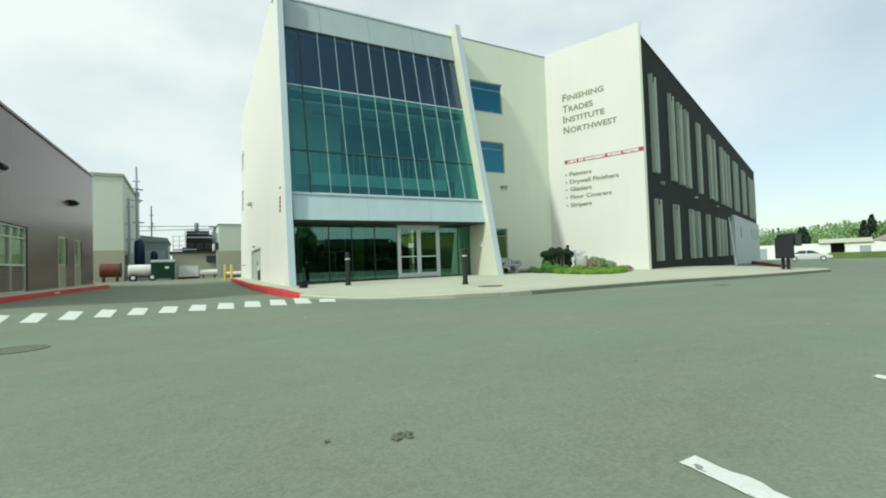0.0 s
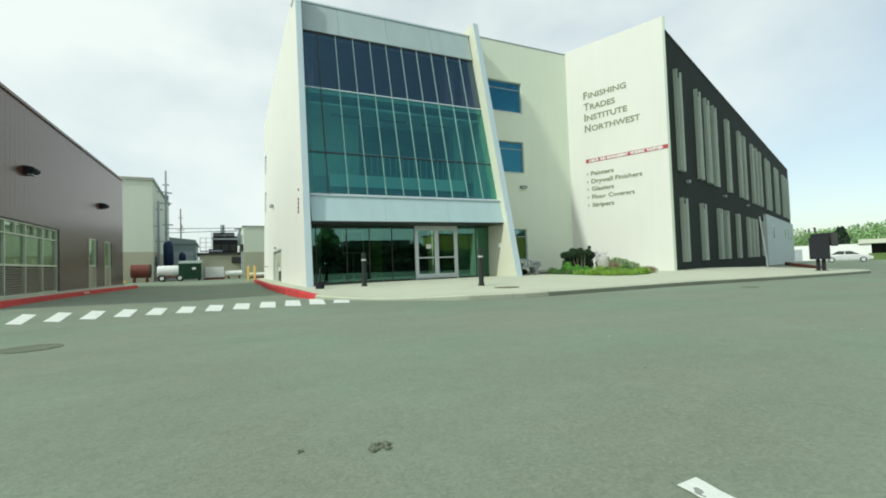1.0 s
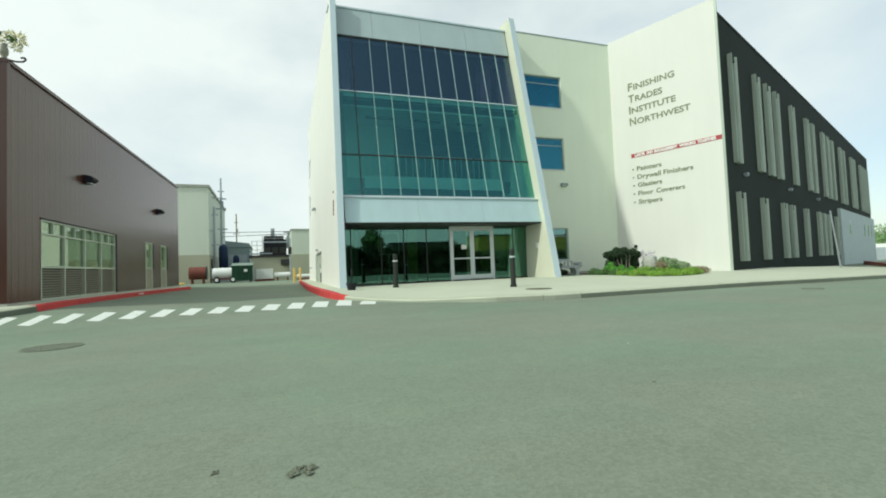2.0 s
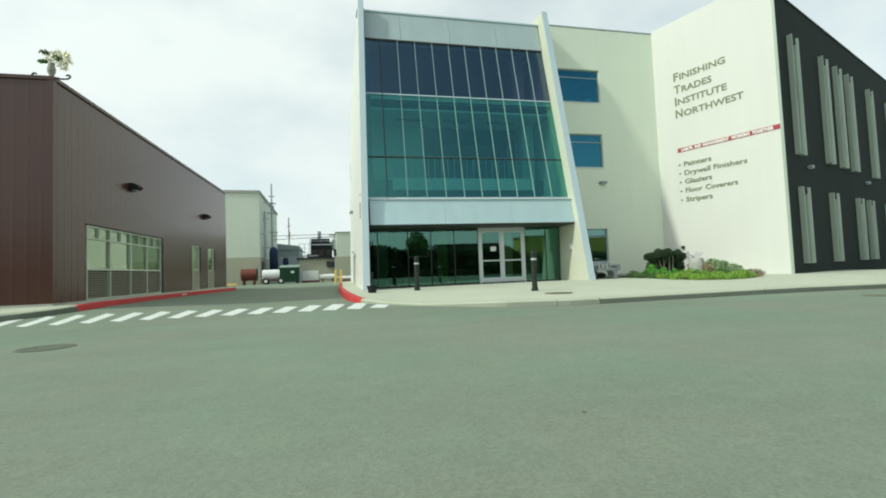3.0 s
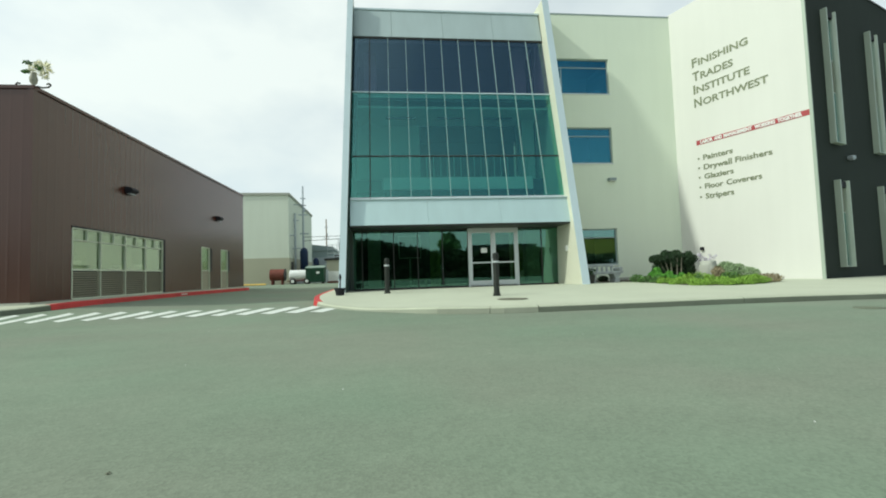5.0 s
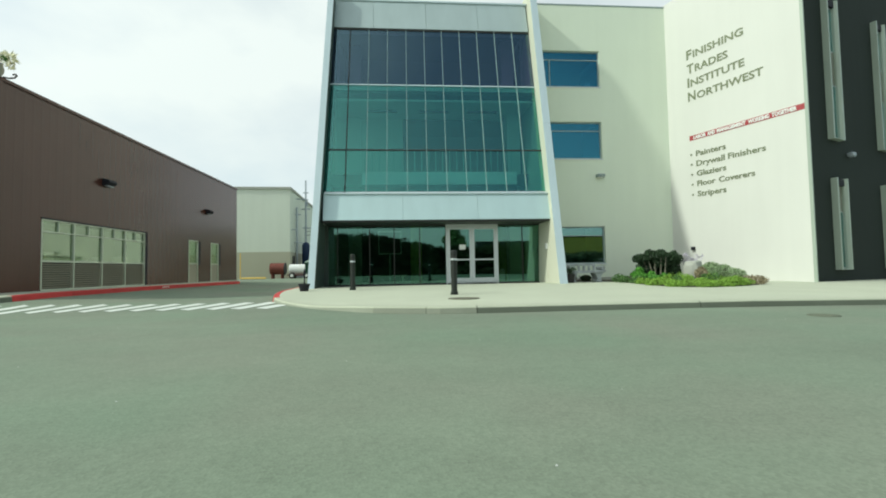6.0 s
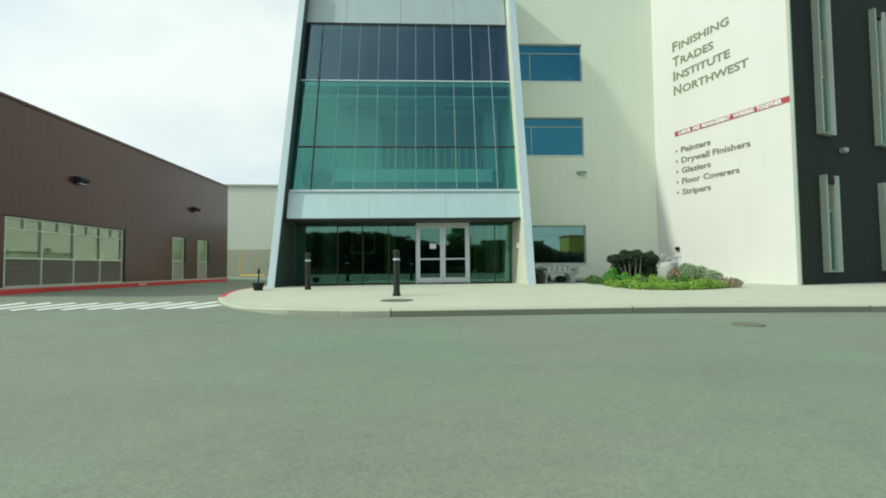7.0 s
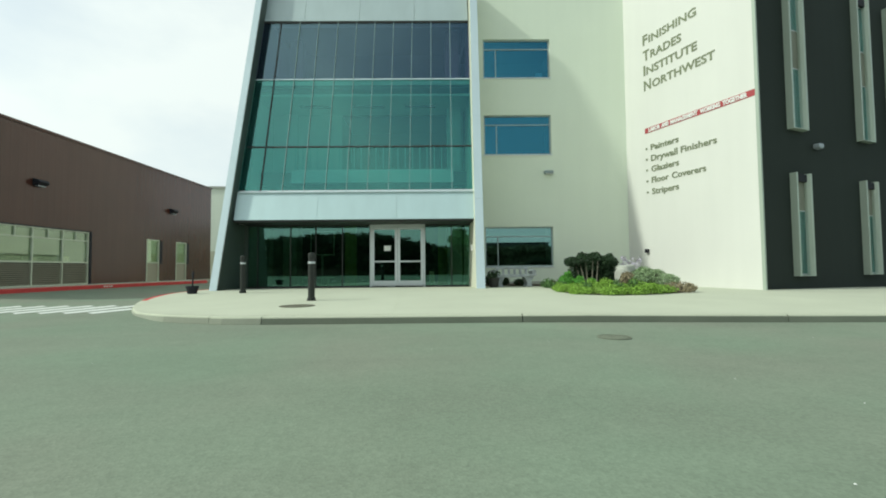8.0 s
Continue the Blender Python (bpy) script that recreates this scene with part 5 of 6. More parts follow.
part("conduit", rod(mesh_bm(), (-0.12, 0.5, 0.0), (-0.12, 0.5, 4.2), 0.07, seg=10), M_STEEL, cream2, "grey conduit")
part("junction_box", bevelled(boxes((-0.3, 0.0, 0.3, 0.7, 2.6, 3.3)), 0.02), M_BRONZE, cream2, "dark junction box")
part("conduit", rod(mesh_bm(), (-0.14, 1.2, 0.0), (-0.14, 1.2, 3.4), 0.05, seg=10), M_STEEL, cream2, "grey conduit")
drum = thing("rusty_tank", pose(-6.0, 44.3, yz), "rusty red steel tank lying on a cradle", "tank")
bm = mesh_bm()
rod(bm, (-0.68, 0, 0.95), (0.68, 0, 0.95), 0.56, seg=24)
part("tank", bevelled(bm, 0.03), M_RUST, drum)
for x in (-0.45, 0.45):
    part("cradle", boxes((x - 0.06, x + 0.06, -0.45, 0.45, 0.0, 0.5)), M_RUST, drum)
# dark disc standing for the tank's dark inside at its open end
part("rim", rod(mesh_bm(), (0.66, 0, 0.95), (0.73, 0, 0.95), 0.6, seg=24), M_BRONZE, drum, "dark disc over the tank's open end")
dump = thing("dumpster", pose(-2.3, 43.5, yz) @ Matrix.Diagonal((0.8, 1.0, 1.0, 1.0)), "dark green steel dumpster with its lid down", "dumpster")
bm = mesh_bm()
prism(bm, [(-0.75, 0.15), (0.75, 0.15), (0.9, 1.45), (-0.9, 1.45)], lambda p: (-1.05, p[0], p[1]), lambda p: (1.05, p[0], p[1]))
part("bin", bevelled(bm, 0.02), M_GREEN, dump)
part("rim", boxes((-1.12, 1.12, -0.97, -0.9, 1.38, 1.47), (-1.12, 1.12, 0.9, 0.97, 1.38, 1.47), (-1.12, -1.05, -0.9, 0.9, 1.38, 1.47), (1.05, 1.12, -0.9, 0.9, 1.38, 1.47)), M_GREEN, dump)
bm = mesh_bm()
prism(bm, [(-0.95, 1.48), (0.95, 1.72), (0.95, 1.76), (-0.95, 1.52)], lambda p: (-1.1, p[0], p[1]), lambda p: (1.1, p[0], p[1]))
part("lid", bm, M_DLID, dump, "faded pale-edged lid")
for x in (-0.6, 0.0, 0.6):
    part("rib", boxes((x - 0.05, x + 0.05, -0.92, -0.86, 0.2, 1.38)), M_GREEN, dump)
part("label_plate", boxes((0.2, 0.55, -0.945, -0.925, 0.95, 1.15)), M_WHITE, dump, "small white plate")
for x in (-0.85, 0.85):
    part("foot", boxes((x - 0.1, x + 0.1, -0.6, 0.6, 0.0, 0.15)), M_BLACK, dump)
tank = thing("tank_trailer", pose(-3.75, 43.4, yz), "white cylindrical tank on a small trailer", "trailer")
bm = mesh_bm()
rod(bm, (-0.95, 0, 0.85), (0.85, 0, 0.85), 0.5, seg=24)
part("tank", bevelled(bm, 0.06, 2), M_WHITE, tank)
part("chassis", boxes((-1.1, 1.0, -0.5, 0.5, 0.28, 0.36)), M_RUST, tank)
for x in (-0.6, 0.7):
    w = part("wheel", rod(mesh_bm(), (x, -0.68, 0.28), (x, -0.5, 0.28), 0.28, seg=20), M_RUBBER, tank)
    part("rim", rod(mesh_bm(), (x, -0.70, 0.28), (x, -0.67, 0.28), 0.15, seg=16), M_WHITE, w)
part("far_wheels", boxes((-0.75, -0.45, 0.5, 0.68, 0.0, 0.55), (0.55, 0.85, 0.5, 0.68, 0.0, 0.55)), M_RUBBER, tank)
bt = thing("blue_tank", pose(-4.45, 50.6, yz), "tall dark-blue plastic tank on a frame", "tank", "blue tanks")
bm = lathe(mesh_bm(), [(0.34, 1.2), (0.44, 1.3), (0.44, 3.5), (0.34, 3.8), (0.12, 3.95)], seg=24)
part("tank", bm, M_BLUE, bt, smooth=True)
part("stand", boxes((-0.5, -0.4, -0.5, -0.4, 0, 1.25), (0.4, 0.5, -0.5, -0.4, 0, 1.25), (-0.5, -0.4, 0.4, 0.5, 0, 1.25), (0.4, 0.5, 0.4, 0.5, 0, 1.25), (-0.55, 0.55, -0.55, 0.55, 1.12, 1.2)), M_STEEL, bt)
copy_thing(bt, pose(-3.35, 52.2, yz) @ Matrix.Scale(0.72, 4))
crate = thing("white_skip", pose(-0.45, 44.2, yz), "white slatted crate standing in the yard", "crate")
for i in range(6):
    x = -0.72 + i * 0.25
    part("board", boxes((x, x + 0.22, -0.5, -0.44, 0.2, 1.15)), M_WHITE, crate)
part("body", boxes((-0.7, 0.76, -0.44, 0.5, 0.2, 1.1)), M_WHITE, crate)
part("pallet", boxes((-0.8, 0.85, -0.55, 0.55, 0.0, 0.06), (-0.8, 0.85, -0.55, -0.4, 0.06, 0.18), (-0.8, 0.85, 0.4, 0.55, 0.06, 0.18)), M_RUST, crate)
hor = thing("gas_tank", pose(1.15, 44.0, yz), "low white gas tank on red feet", "tank")
bm = mesh_bm()
rod(bm, (-0.75, 0, 0.48), (0.7, 0, 0.48), 0.28, seg=20)
part("tank", bevelled(bm, 0.05, 2), M_WHITE, hor)
for x in (-0.45, 0.45):
    part("foot", boxes((x - 0.07, x + 0.07, -0.25, 0.25, 0.0, 0.3)), M_RUST, hor)
solid("concrete_pipe", bevelled(rod(mesh_bm(), (2.4, 43, yz + 0.3), (4.3, 43, yz + 0.3), 0.2, seg=16), 0.02), M_WHITE, pose(0, 0, 0), "white pipe lying behind the bollards", "pipe")
solid("parts_bench", boxes((2.4, 4.3, 42.7, 43.3, yz - 0.02, yz + 0.12)), M_RUST, pose(0, 0, 0), "rusty rack under the white pipe", "rack")
stake = thing("marker_stake", pose(-9.4, 44.0, yz), "yellow-green marker stake by the warehouse", "stake")
part("stake", rod(mesh_bm(), (0, 0, -0.02), (0, 0, 2.5), 0.05, 0.05, 8), M_YELLOW, stake)
solid("ground_pipe", rod(mesh_bm(), (-9.2, 43.8, yz + 0.08), (-6.9, 43.4, yz + 0.08), 0.09, 0.09, 10), M_YELLOW, pose(0, 0, 0), "yellow pipe lying on the yard floor", "pipe")
fence = thing("yard_fence", pose(-5.2, 47.0, yz), "pale panel fence across the yard", "fence")
for i in range(4):
    part("panel", boxes((0.05 + i * 0.95, 0.95 + i * 0.95, -0.03, 0.03, 0.05, 1.35)), M_STEEL, fence)
    part("post", boxes((-0.03 + i * 0.95, 0.04 + i * 0.95, -0.05, 0.05, -0.02, 1.45)), M_STEEL, fence)

bol = thing("yellow_barrier", pose(1.70, 33.7, ground_z(1.7, 33.7)), "yellow steel guard posts with a crossbar at the alley's end", "barrier")
for dx, dy in ((0.0, 0.0), (0.38, -0.4)):
    bm = lathe(mesh_bm(), [(0.075, -0.02), (0.075, 1.0), (0.06, 1.06), (0.02, 1.09)], dx, dy, 16)
    part("post", bm, M_YELLOW, bol)
part("crossbar", rod(mesh_bm(), (0.05, -0.05, 0.52), (0.33, -0.35, 0.52), 0.04, seg=10), M_YELLOW, bol)

# ---- things before the entrance ----
boll = thing("bollard_light", pose(3.65, 12.58, walk_z(3.65, 12.58)), "dark bronze bollard light with a bright ring", "bollard light", "bollard lights")
part("post", lathe(mesh_bm(), [(0.095, 0.0), (0.095, 0.025), (0.086, 0.03), (0.086, 0.07), (0.072, 0.075), (0.072, 0.80)], seg=24), M_BOLL, boll)
part("ring", lathe(mesh_bm(), [(0.072, 0.80), (0.076, 0.804), (0.076, 0.84), (0.072, 0.844)], seg=24), M_ALU, boll, "bright metal ring")
part("lens", lathe(mesh_bm(), [(0.060, 0.844), (0.060, 0.90)], seg=24), M_BRONZE, boll, "dark lens")
part("cap", lathe(mesh_bm(), [(0.073, 0.90), (0.073, 1.00), (0.066, 1.03), (0.03, 1.04)], seg=24), M_BOLL, boll, "dark cap")
copy_thing(boll, pose(6.20, 9.78, walk_z(6.2, 9.78)))
pot = thing("ash_pot", pose(2.28, 12.6, walk_z(2.28, 12.6)) @ Matrix.Scale(0.78, 4), "black plastic pot with a slim upright stick", "pot")
part("pot", lathe(mesh_bm(), [(0.15, 0.0), (0.19, 0.20), (0.21, 0.21), (0.21, 0.27), (0.17, 0.27), (0.15, 0.10)], seg=24), M_BLACK, pot, smooth=False)
part("stick", rod(mesh_bm(), (0, 0, 0.06), (0.02, 0, 0.62), 0.028, 0.022), M_BLACK, pot)
part("knob", lathe(mesh_bm(), [(0.03, 0.58), (0.045, 0.64), (0.04, 0.74), (0.015, 0.80)], 0.02, 0.0, 12), M_BLACK, pot)


def cover(name, x, y, z, r, label, material):
    c = thing(name, pose(x, y, z), label, "manhole cover")
    part("rim", lathe(mesh_bm(), [(r, -0.03), (r, 0.006), (r * 0.93, 0.007), (r * 0.93, -0.02)], seg=32), material, c)
    part("lid", lathe(mesh_bm(), [(r * 0.92, -0.03), (r * 0.92, 0.003), (r * 0.3, 0.004)], seg=32), material, c)
    bx = []
    for i in range(-3, 4):
        h = math.sqrt(max(0.0, (r * 0.85) ** 2 - (i * r * 0.24) ** 2))
        bx.append((i * r * 0.24 - r * 0.05, i * r * 0.24 + r * 0.05, -h, h, 0.003, 0.008))
    part("tread", boxes(*bx), material, c)
    return c


cover("sidewalk_cover", 6.22, 8.6, walk_z(6.22, 8.6) + 0.002, 0.33, "round cast-iron cover set in the sidewalk", M_IRON)
cover("manhole_cover", -2.43, 5.86, ground_z(-2.43, 5.86) + 0.002, 0.30, "round worn manhole cover flush in the asphalt", M_LID)
cover("valve_cover", 10.82, 5.15, 0.002, 0.19, "small round worn valve cover in the asphalt", M_LID)
rng = random.Random(8)


def scar(x, y, r, count, label):
    """Crumbled spots in the asphalt: small ragged patches close together, with loose crumbs."""
    bm = mesh_bm()
    for k in range(count):
        d, a = (r * 0.75 * math.sqrt(rng.random()), rng.uniform(0, math.tau)) if k else (0.0, 0.0)
        cx, cy, q = d * math.cos(a), d * math.sin(a) * 0.8, r * rng.uniform(0.14, 0.34)
        rim = [bm.verts.new((cx + q * math.cos(i * math.tau / 10) * rng.uniform(0.5, 1.3), cy + q * math.sin(i * math.tau / 10) * rng.uniform(0.5, 1.3), 0.0025 + 0.0004 * k)) for i in range(10)]
        top = bm.verts.new((cx, cy, 0.004 + 0.0004 * k + rng.uniform(0, 0.005)))
        for i in range(10):
            bm.faces.new((rim[i], rim[(i + 1) % 10], top))
    bmesh.ops.recalc_face_normals(bm, faces=bm.faces[:])
    return solid("asphalt_scar", bm, M_PATCH, pose(x, y, 0), label, "pothole", kind="structure")


scar(0.11, 1.05, 0.075, 13, "small crumbled scar in the asphalt")
scar(-0.22, 1.19, 0.03, 5, "small dark worn spot in the asphalt")
scar(2.24, 1.34, 0.03, 4, "small dark worn spot in the asphalt")
rng = random.Random(21)
bm = mesh_bm()
for _ in range(60):
    x, y = rng.uniform(-7, 14), rng.uniform(0.6, 9.0)
    if x > 2 and y > 6.4:
        continue
    s = rng.uniform(0.002, 0.007)
    z = ground_z(x, y)
    v = [bm.verts.new((x + s * math.cos(a), y + s * math.sin(a), z + 0.001)) for a in (0.3, 1.9, 3.4, 5.0)] + [bm.verts.new((x, y, z + s))]
    for i in range(4):
        bm.faces.new((v[i], v[(i + 1) % 4], v[4]))
solid("grit", bm, M_STONE, pose(0, 0, 0), "pale grit scattered on the asphalt", "gravel", kind="stuff")

# concrete bench with clutter, under the ground-floor window
bench = thing("stone_bench", pose(11.68, 14.75, walk_z(11.6, 14.75), 0, 0, 4), "mottled grey carved stone bench with an openwork back", "bench")
bm = mesh_bm()
prism(bm, [(-0.72, 0.36), (-0.6, 0.32), (0.6, 0.32), (0.72, 0.36), (0.74, 0.42), (0.6, 0.41), (-0.6, 0.41), (-0.74, 0.42)], lambda p: (p[0], -0.24, p[1]), lambda p: (p[0], 0.22, p[1]))
part("seat", bevelled(bm, 0.012), M_BENCH, bench)
for sx in (-1, 1):
    bm = mesh_bm()
    prism(bm, [(sx * 0.62, 0.0), (sx * 0.36, 0.0), (sx * 0.44, 0.10), (sx * 0.40, 0.20), (sx * 0.34, 0.32), (sx * 0.66, 0.32), (sx * 0.56, 0.18), (sx * 0.58, 0.08)], lambda p: (p[0], -0.19, p[1]), lambda p: (p[0], 0.19, p[1]))
    part("leg", bevelled(bm, 0.015), M_BENCH, bench, "scrolled leg")
    bm = mesh_bm()
    prism(bm, [(sx * 0.60, 0.415), (sx * 0.70, 0.415), (sx * 0.74, 0.52), (sx * 0.66, 0.58), (sx * 0.58, 0.52)], lambda p: (p[0], -0.20, p[1]), lambda p: (p[0], 0.20, p[1]))
    part("arm", bevelled(bm, 0.012), M_BENCH, bench, "scrolled arm")
bm = mesh_bm()
prism(bm, [(-0.56, 0.56), (-0.35, 0.585), (0.0, 0.60), (0.35, 0.585), (0.56, 0.56), (0.56, 0.62), (0.35, 0.66), (0.0, 0.68), (-0.35, 0.66), (-0.56, 0.62)], lambda p: (p[0], 0.14, p[1]), lambda p: (p[0], 0.21, p[1]))
part("back_rail", bevelled(bm, 0.012), M_BENCH, bench)
for i in range(6):
    x = -0.50 + i * 0.2
    part("back_slat", bevelled(boxes((x - 0.035, x + 0.035, 0.15, 0.20, 0.412, 0.575)), 0.008), M_BENCH, bench)
strip = solid("planting_soil", boxes((10.72, 12.75, 15.25, 17.22, walk_z(11.5, 15.5) - 0.05, walk_z(11.5, 15.5) + 0.014)), M_SOIL, pose(0, 0, 0), "dark bark soil along the wall behind the bench", "soil", kind="structure")
tub = thing("plant_tub", pose(10.95, 14.3, walk_z(10.95, 14.3)), "dark plant tub with sparse dry leaves beside the fin", "planter")
part("tub", lathe(mesh_bm(), [(0.14, 0.0), (0.18, 0.30), (0.15, 0.30), (0.13, 0.2)], seg=20), M_BRONZE, tub)
bm = mesh_bm()
leaves(bm, 0, 0, 0.42, 0.2, 0.2, 0.17, 90, 0.05, random.Random(4), 0.1, 1.0)
part("foliage", bm, M_LEAFD, tub)

# ---- planted bed ----
bed_rng = random.Random(11)
BED = [(12.75, 14.9), (12.55, 13.4), (12.2, 12.0), (12.15, 11.0), (12.55, 10.35), (13.4, 10.2), (14.3, 10.45), (15.2, 10.9), (15.85, 11.4), (16.5, 12.2), (17.2, 13.1), (17.0, 15.9), (16.5, 17.2), (12.9, 17.2)]
bm = mesh_bm()
base = [bm.verts.new((x, y, walk_z(x, y) + 0.012)) for x, y in BED]
for v in base:
    if v.co.y < 14:
        v.co.x, v.co.y = 14.2 + (v.co.x - 14.2) * 0.93, 13.4 + (v.co.y - 13.4) * 0.93
        v.co.z = walk_z(v.co.x, v.co.y) + 0.012
midp = bm.verts.new((14.6, 13.6, walk_z(14.6, 13.6) + 0.10))
for i in range(len(BED)):
    bm.faces.new((base[i], base[(i + 1) % len(BED)], midp))
solid("planting_soil", bm, M_SOIL, pose(0, 0, 0), "dark bark soil of the planted bed", "soil", kind="structure")


def shrub(name, x, y, clumps, material, label, leaf, stems=0, category="shrub", upward=0.3):
    z = walk_z(x, y)
    s = thing(name, pose(x, y, z), label, category, "shrubs in the bed")
    bm = mesh_bm()
    for cx, cy, cz, rx, ry, rz, n in clumps:
        leaves(bm, cx, cy, cz, rx, ry, rz, int(n * 1.9), leaf * 0.72, bed_rng, 0.35, upward)
    part("foliage", bm, material, s)
    if stems:
        bm = mesh_bm()
        for _ in range(stems):
            a = bed_rng.uniform(0, math.tau)
            rod(bm, (0.08 * math.cos(a), 0.08 * math.sin(a), -0.02), (0.35 * math.cos(a), 0.30 * math.sin(a), clumps[0][2] + 0.1), 0.022, 0.010, 6)
        part("stem", bm, M_BARK, s)
    return s


dark = shrub("dark_shrub", 14.05, 14.0, [(-0.50, 0.1, 0.82, 0.34, 0.34, 0.18, 900), (-0.05, 0.0, 0.90, 0.50, 0.42, 0.20, 1500), (0.46, -0.1, 0.80, 0.38, 0.36, 0.24, 1300), (0.1, 0.0, 0.66, 0.54, 0.4, 0.2, 900),
                                         (0.42, 0.0, 0.42, 0.40, 0.36, 0.44, 2500), (0.08, 0.2, 0.46, 0.5, 0.28, 0.40, 1500), (-0.42, 0.15, 0.42, 0.30, 0.26, 0.36, 900), (-0.72, 0.1, 0.86, 0.12, 0.12, 0.10, 120),
                                         (-0.3, 0.0, 1.06, 0.14, 0.14, 0.08, 130), (0.15, 0.0, 1.07, 0.16, 0.14, 0.07, 140), (0.6, -0.05, 1.0, 0.12, 0.12, 0.10, 110)],
             M_LEAFD, "dark flat-topped evergreen shrub with bare stems", 0.045)
for sx, sy, tx, ty in ((-0.22, -0.18, -0.42, -0.1), (-0.10, -0.30, -0.06, -0.32), (-0.28, -0.10, -0.55, 0.0), (0.02, -0.34, 0.10, -0.34), (-0.18, -0.20, -0.25, -0.2)):
    part("stem", rod(mesh_bm(), (sx, sy, -0.02), (tx, ty, 0.86), 0.026, 0.012, 8), M_BARKL, dark, "pale bare stem")
for x, y, r, h, n in ((13.15, 13.75, 0.26, 0.36, 620), (13.42, 13.45, 0.24, 0.27, 520), (12.95, 13.35, 0.22, 0.25, 420), (13.7, 13.2, 0.24, 0.22, 420)):
    shrub("leafy_shrub", x, y, [(0, 0, h * 0.55, r, r, h * 0.6, n), (0.06, 0.0, h * 1.1, r * 0.45, r * 0.45, h * 0.3, n // 5)], M_LEAFM, "mid-green upright leafy shrub in the bed", 0.06, 3, upward=2.2)
for x, y, rx, rz, n in ((12.72, 14.2, 0.26, 0.2, 380), (12.62, 13.6, 0.24, 0.16, 320), (12.7, 13.0, 0.28, 0.16, 360)):
    shrub("low_shrub", x, y, [(0, 0, rz * 0.5, rx, rx, rz, n)], M_LEAFO, "dull olive low shrub at the bed's corner", 0.04, 0, upward=0.8)
for x, y, rx, rz, n in ((12.6, 12.4, 0.34, 0.17, 380), (12.45, 11.6, 0.36, 0.19, 420), (12.6, 10.9, 0.38, 0.17, 480), (13.2, 10.65, 0.42, 0.20, 540), (13.8, 10.75, 0.40, 0.17, 540), (14.35, 11.0, 0.44, 0.24, 520),
                        (14.85, 11.3, 0.42, 0.20, 460), (13.2, 11.5, 0.46, 0.24, 440), (13.9, 11.6, 0.46, 0.20, 460), (13.3, 12.3, 0.40, 0.27, 340), (14.5, 11.9, 0.36, 0.28, 360), (13.9, 12.4, 0.32, 0.30, 300)):
    shrub("ground_cover", x, y, [(0, 0, rz * 0.38, rx, rx * 0.85, rz * 0.72, int(n * 1.5)), (bed_rng.uniform(-0.2, 0.2), bed_rng.uniform(-0.2, 0.2), rz * 0.85, rx * 0.4, rx * 0.35, rz * 0.42, n // 5)],
          M_LEAFG, "bright yellow-green ground cover along the bed's edge", 0.032, 0, "ground cover", 0.8)
for x, y, rx, rz, n in ((13.55, 11.05, 0.16, 0.30, 120), (12.85, 11.25, 0.14, 0.27, 90), (14.15, 11.4, 0.16, 0.34, 120)):
    shrub("olive_tuft", x, y, [(0, 0, rz * 0.6, rx, rx, rz * 0.6, n)], M_LEAFO, "darker olive tuft standing in the ground cover", 0.04, 0, "tuft", 1.4)
for x, y in ((14.35, 12.2), (14.6, 12.55)):
    shrub("dry_grass", x, y, [(0, 0, 0.30, 0.20, 0.16, 0.22, 150)], M_LEAFR, "dry straw-coloured grass before the boulder", 0.06, 0, "grass", 2.6)
shrub("silver_shrub", 15.25, 12.75, [(-0.05, 0.1, 0.36, 0.44, 0.44, 0.26, 1700), (-0.05, 0.1, 0.56, 0.26, 0.24, 0.12, 350), (0.38, -0.3, 0.26, 0.40, 0.36, 0.22, 1000), (-0.4, -0.2, 0.28, 0.30, 0.34, 0.20, 600), (0.25, -0.05, 0.48, 0.24, 0.2, 0.12, 260)], M_LEAFS, "soft silver-green mounded shrub in the bed", 0.036, 4, upward=1.0)
shrub("rusty_ground_cover", 15.45, 11.5, [(0, 0, 0.13, 0.45, 0.4, 0.16, 420), (0.35, 0.25, 0.1, 0.3, 0.3, 0.13, 200)], M_LEAFR, "rust-brown low ground cover at the bed's end", 0.04, 0, "ground cover", 0.8)
for x, y, r, h in ((11.05, 15.35, 0.26, 0.36), (11.45, 15.4, 0.24, 0.28), (12.05, 15.4, 0.22, 0.20)):
    shrub("dark_low_shrub", x, y, [(0, 0, h * 0.6, r, r * 0.6, h * 0.6, 520)], M_LEAFD, "dark low shrub behind the stone bench", 0.045, 2)
lil = shrub("lilac_flowers", 15.3, 13.75, [(0, 0, 0.36, 0.35, 0.3, 0.30, 220)], M_LEAFS, "tall pale lilac flowers behind the shrubs", 0.05, 8, "flowers")
bm = mesh_bm()
for _ in range(22):
    cx, cy, cz = bed_rng.uniform(-0.40, 0.34), bed_rng.uniform(-0.3, 0.3), bed_rng.uniform(0.62, 0.98)
    leaves(bm, cx, cy, cz, 0.05, 0.05, 0.06, 12, 0.030, bed_rng, 0.2)
    rod(bm, (cx * 0.6, cy * 0.6, 0.4), (cx, cy, cz), 0.006, 0.005, 5)
part("flower_heads", bm, M_LILAC, lil, "lilac flower heads")
rock = mesh_bm()
bmesh.ops.create_icosphere(rock, subdivisions=4, radius=1.0)
for v in rock.verts:
    p = v.co.normalized()
    k = 1.0 + 0.16 * noise.noise(p * 1.6 + Vector((3, 1, 7))) + 0.05 * noise.noise(p * 5.0)
    flat = [math.copysign(abs(q) ** 0.62, q) for q in p]
    v.co = Vector((flat[0] * 0.30 * k, flat[1] * 0.25 * k, max(-0.02, 0.36 + flat[2] * 0.37 * k)))
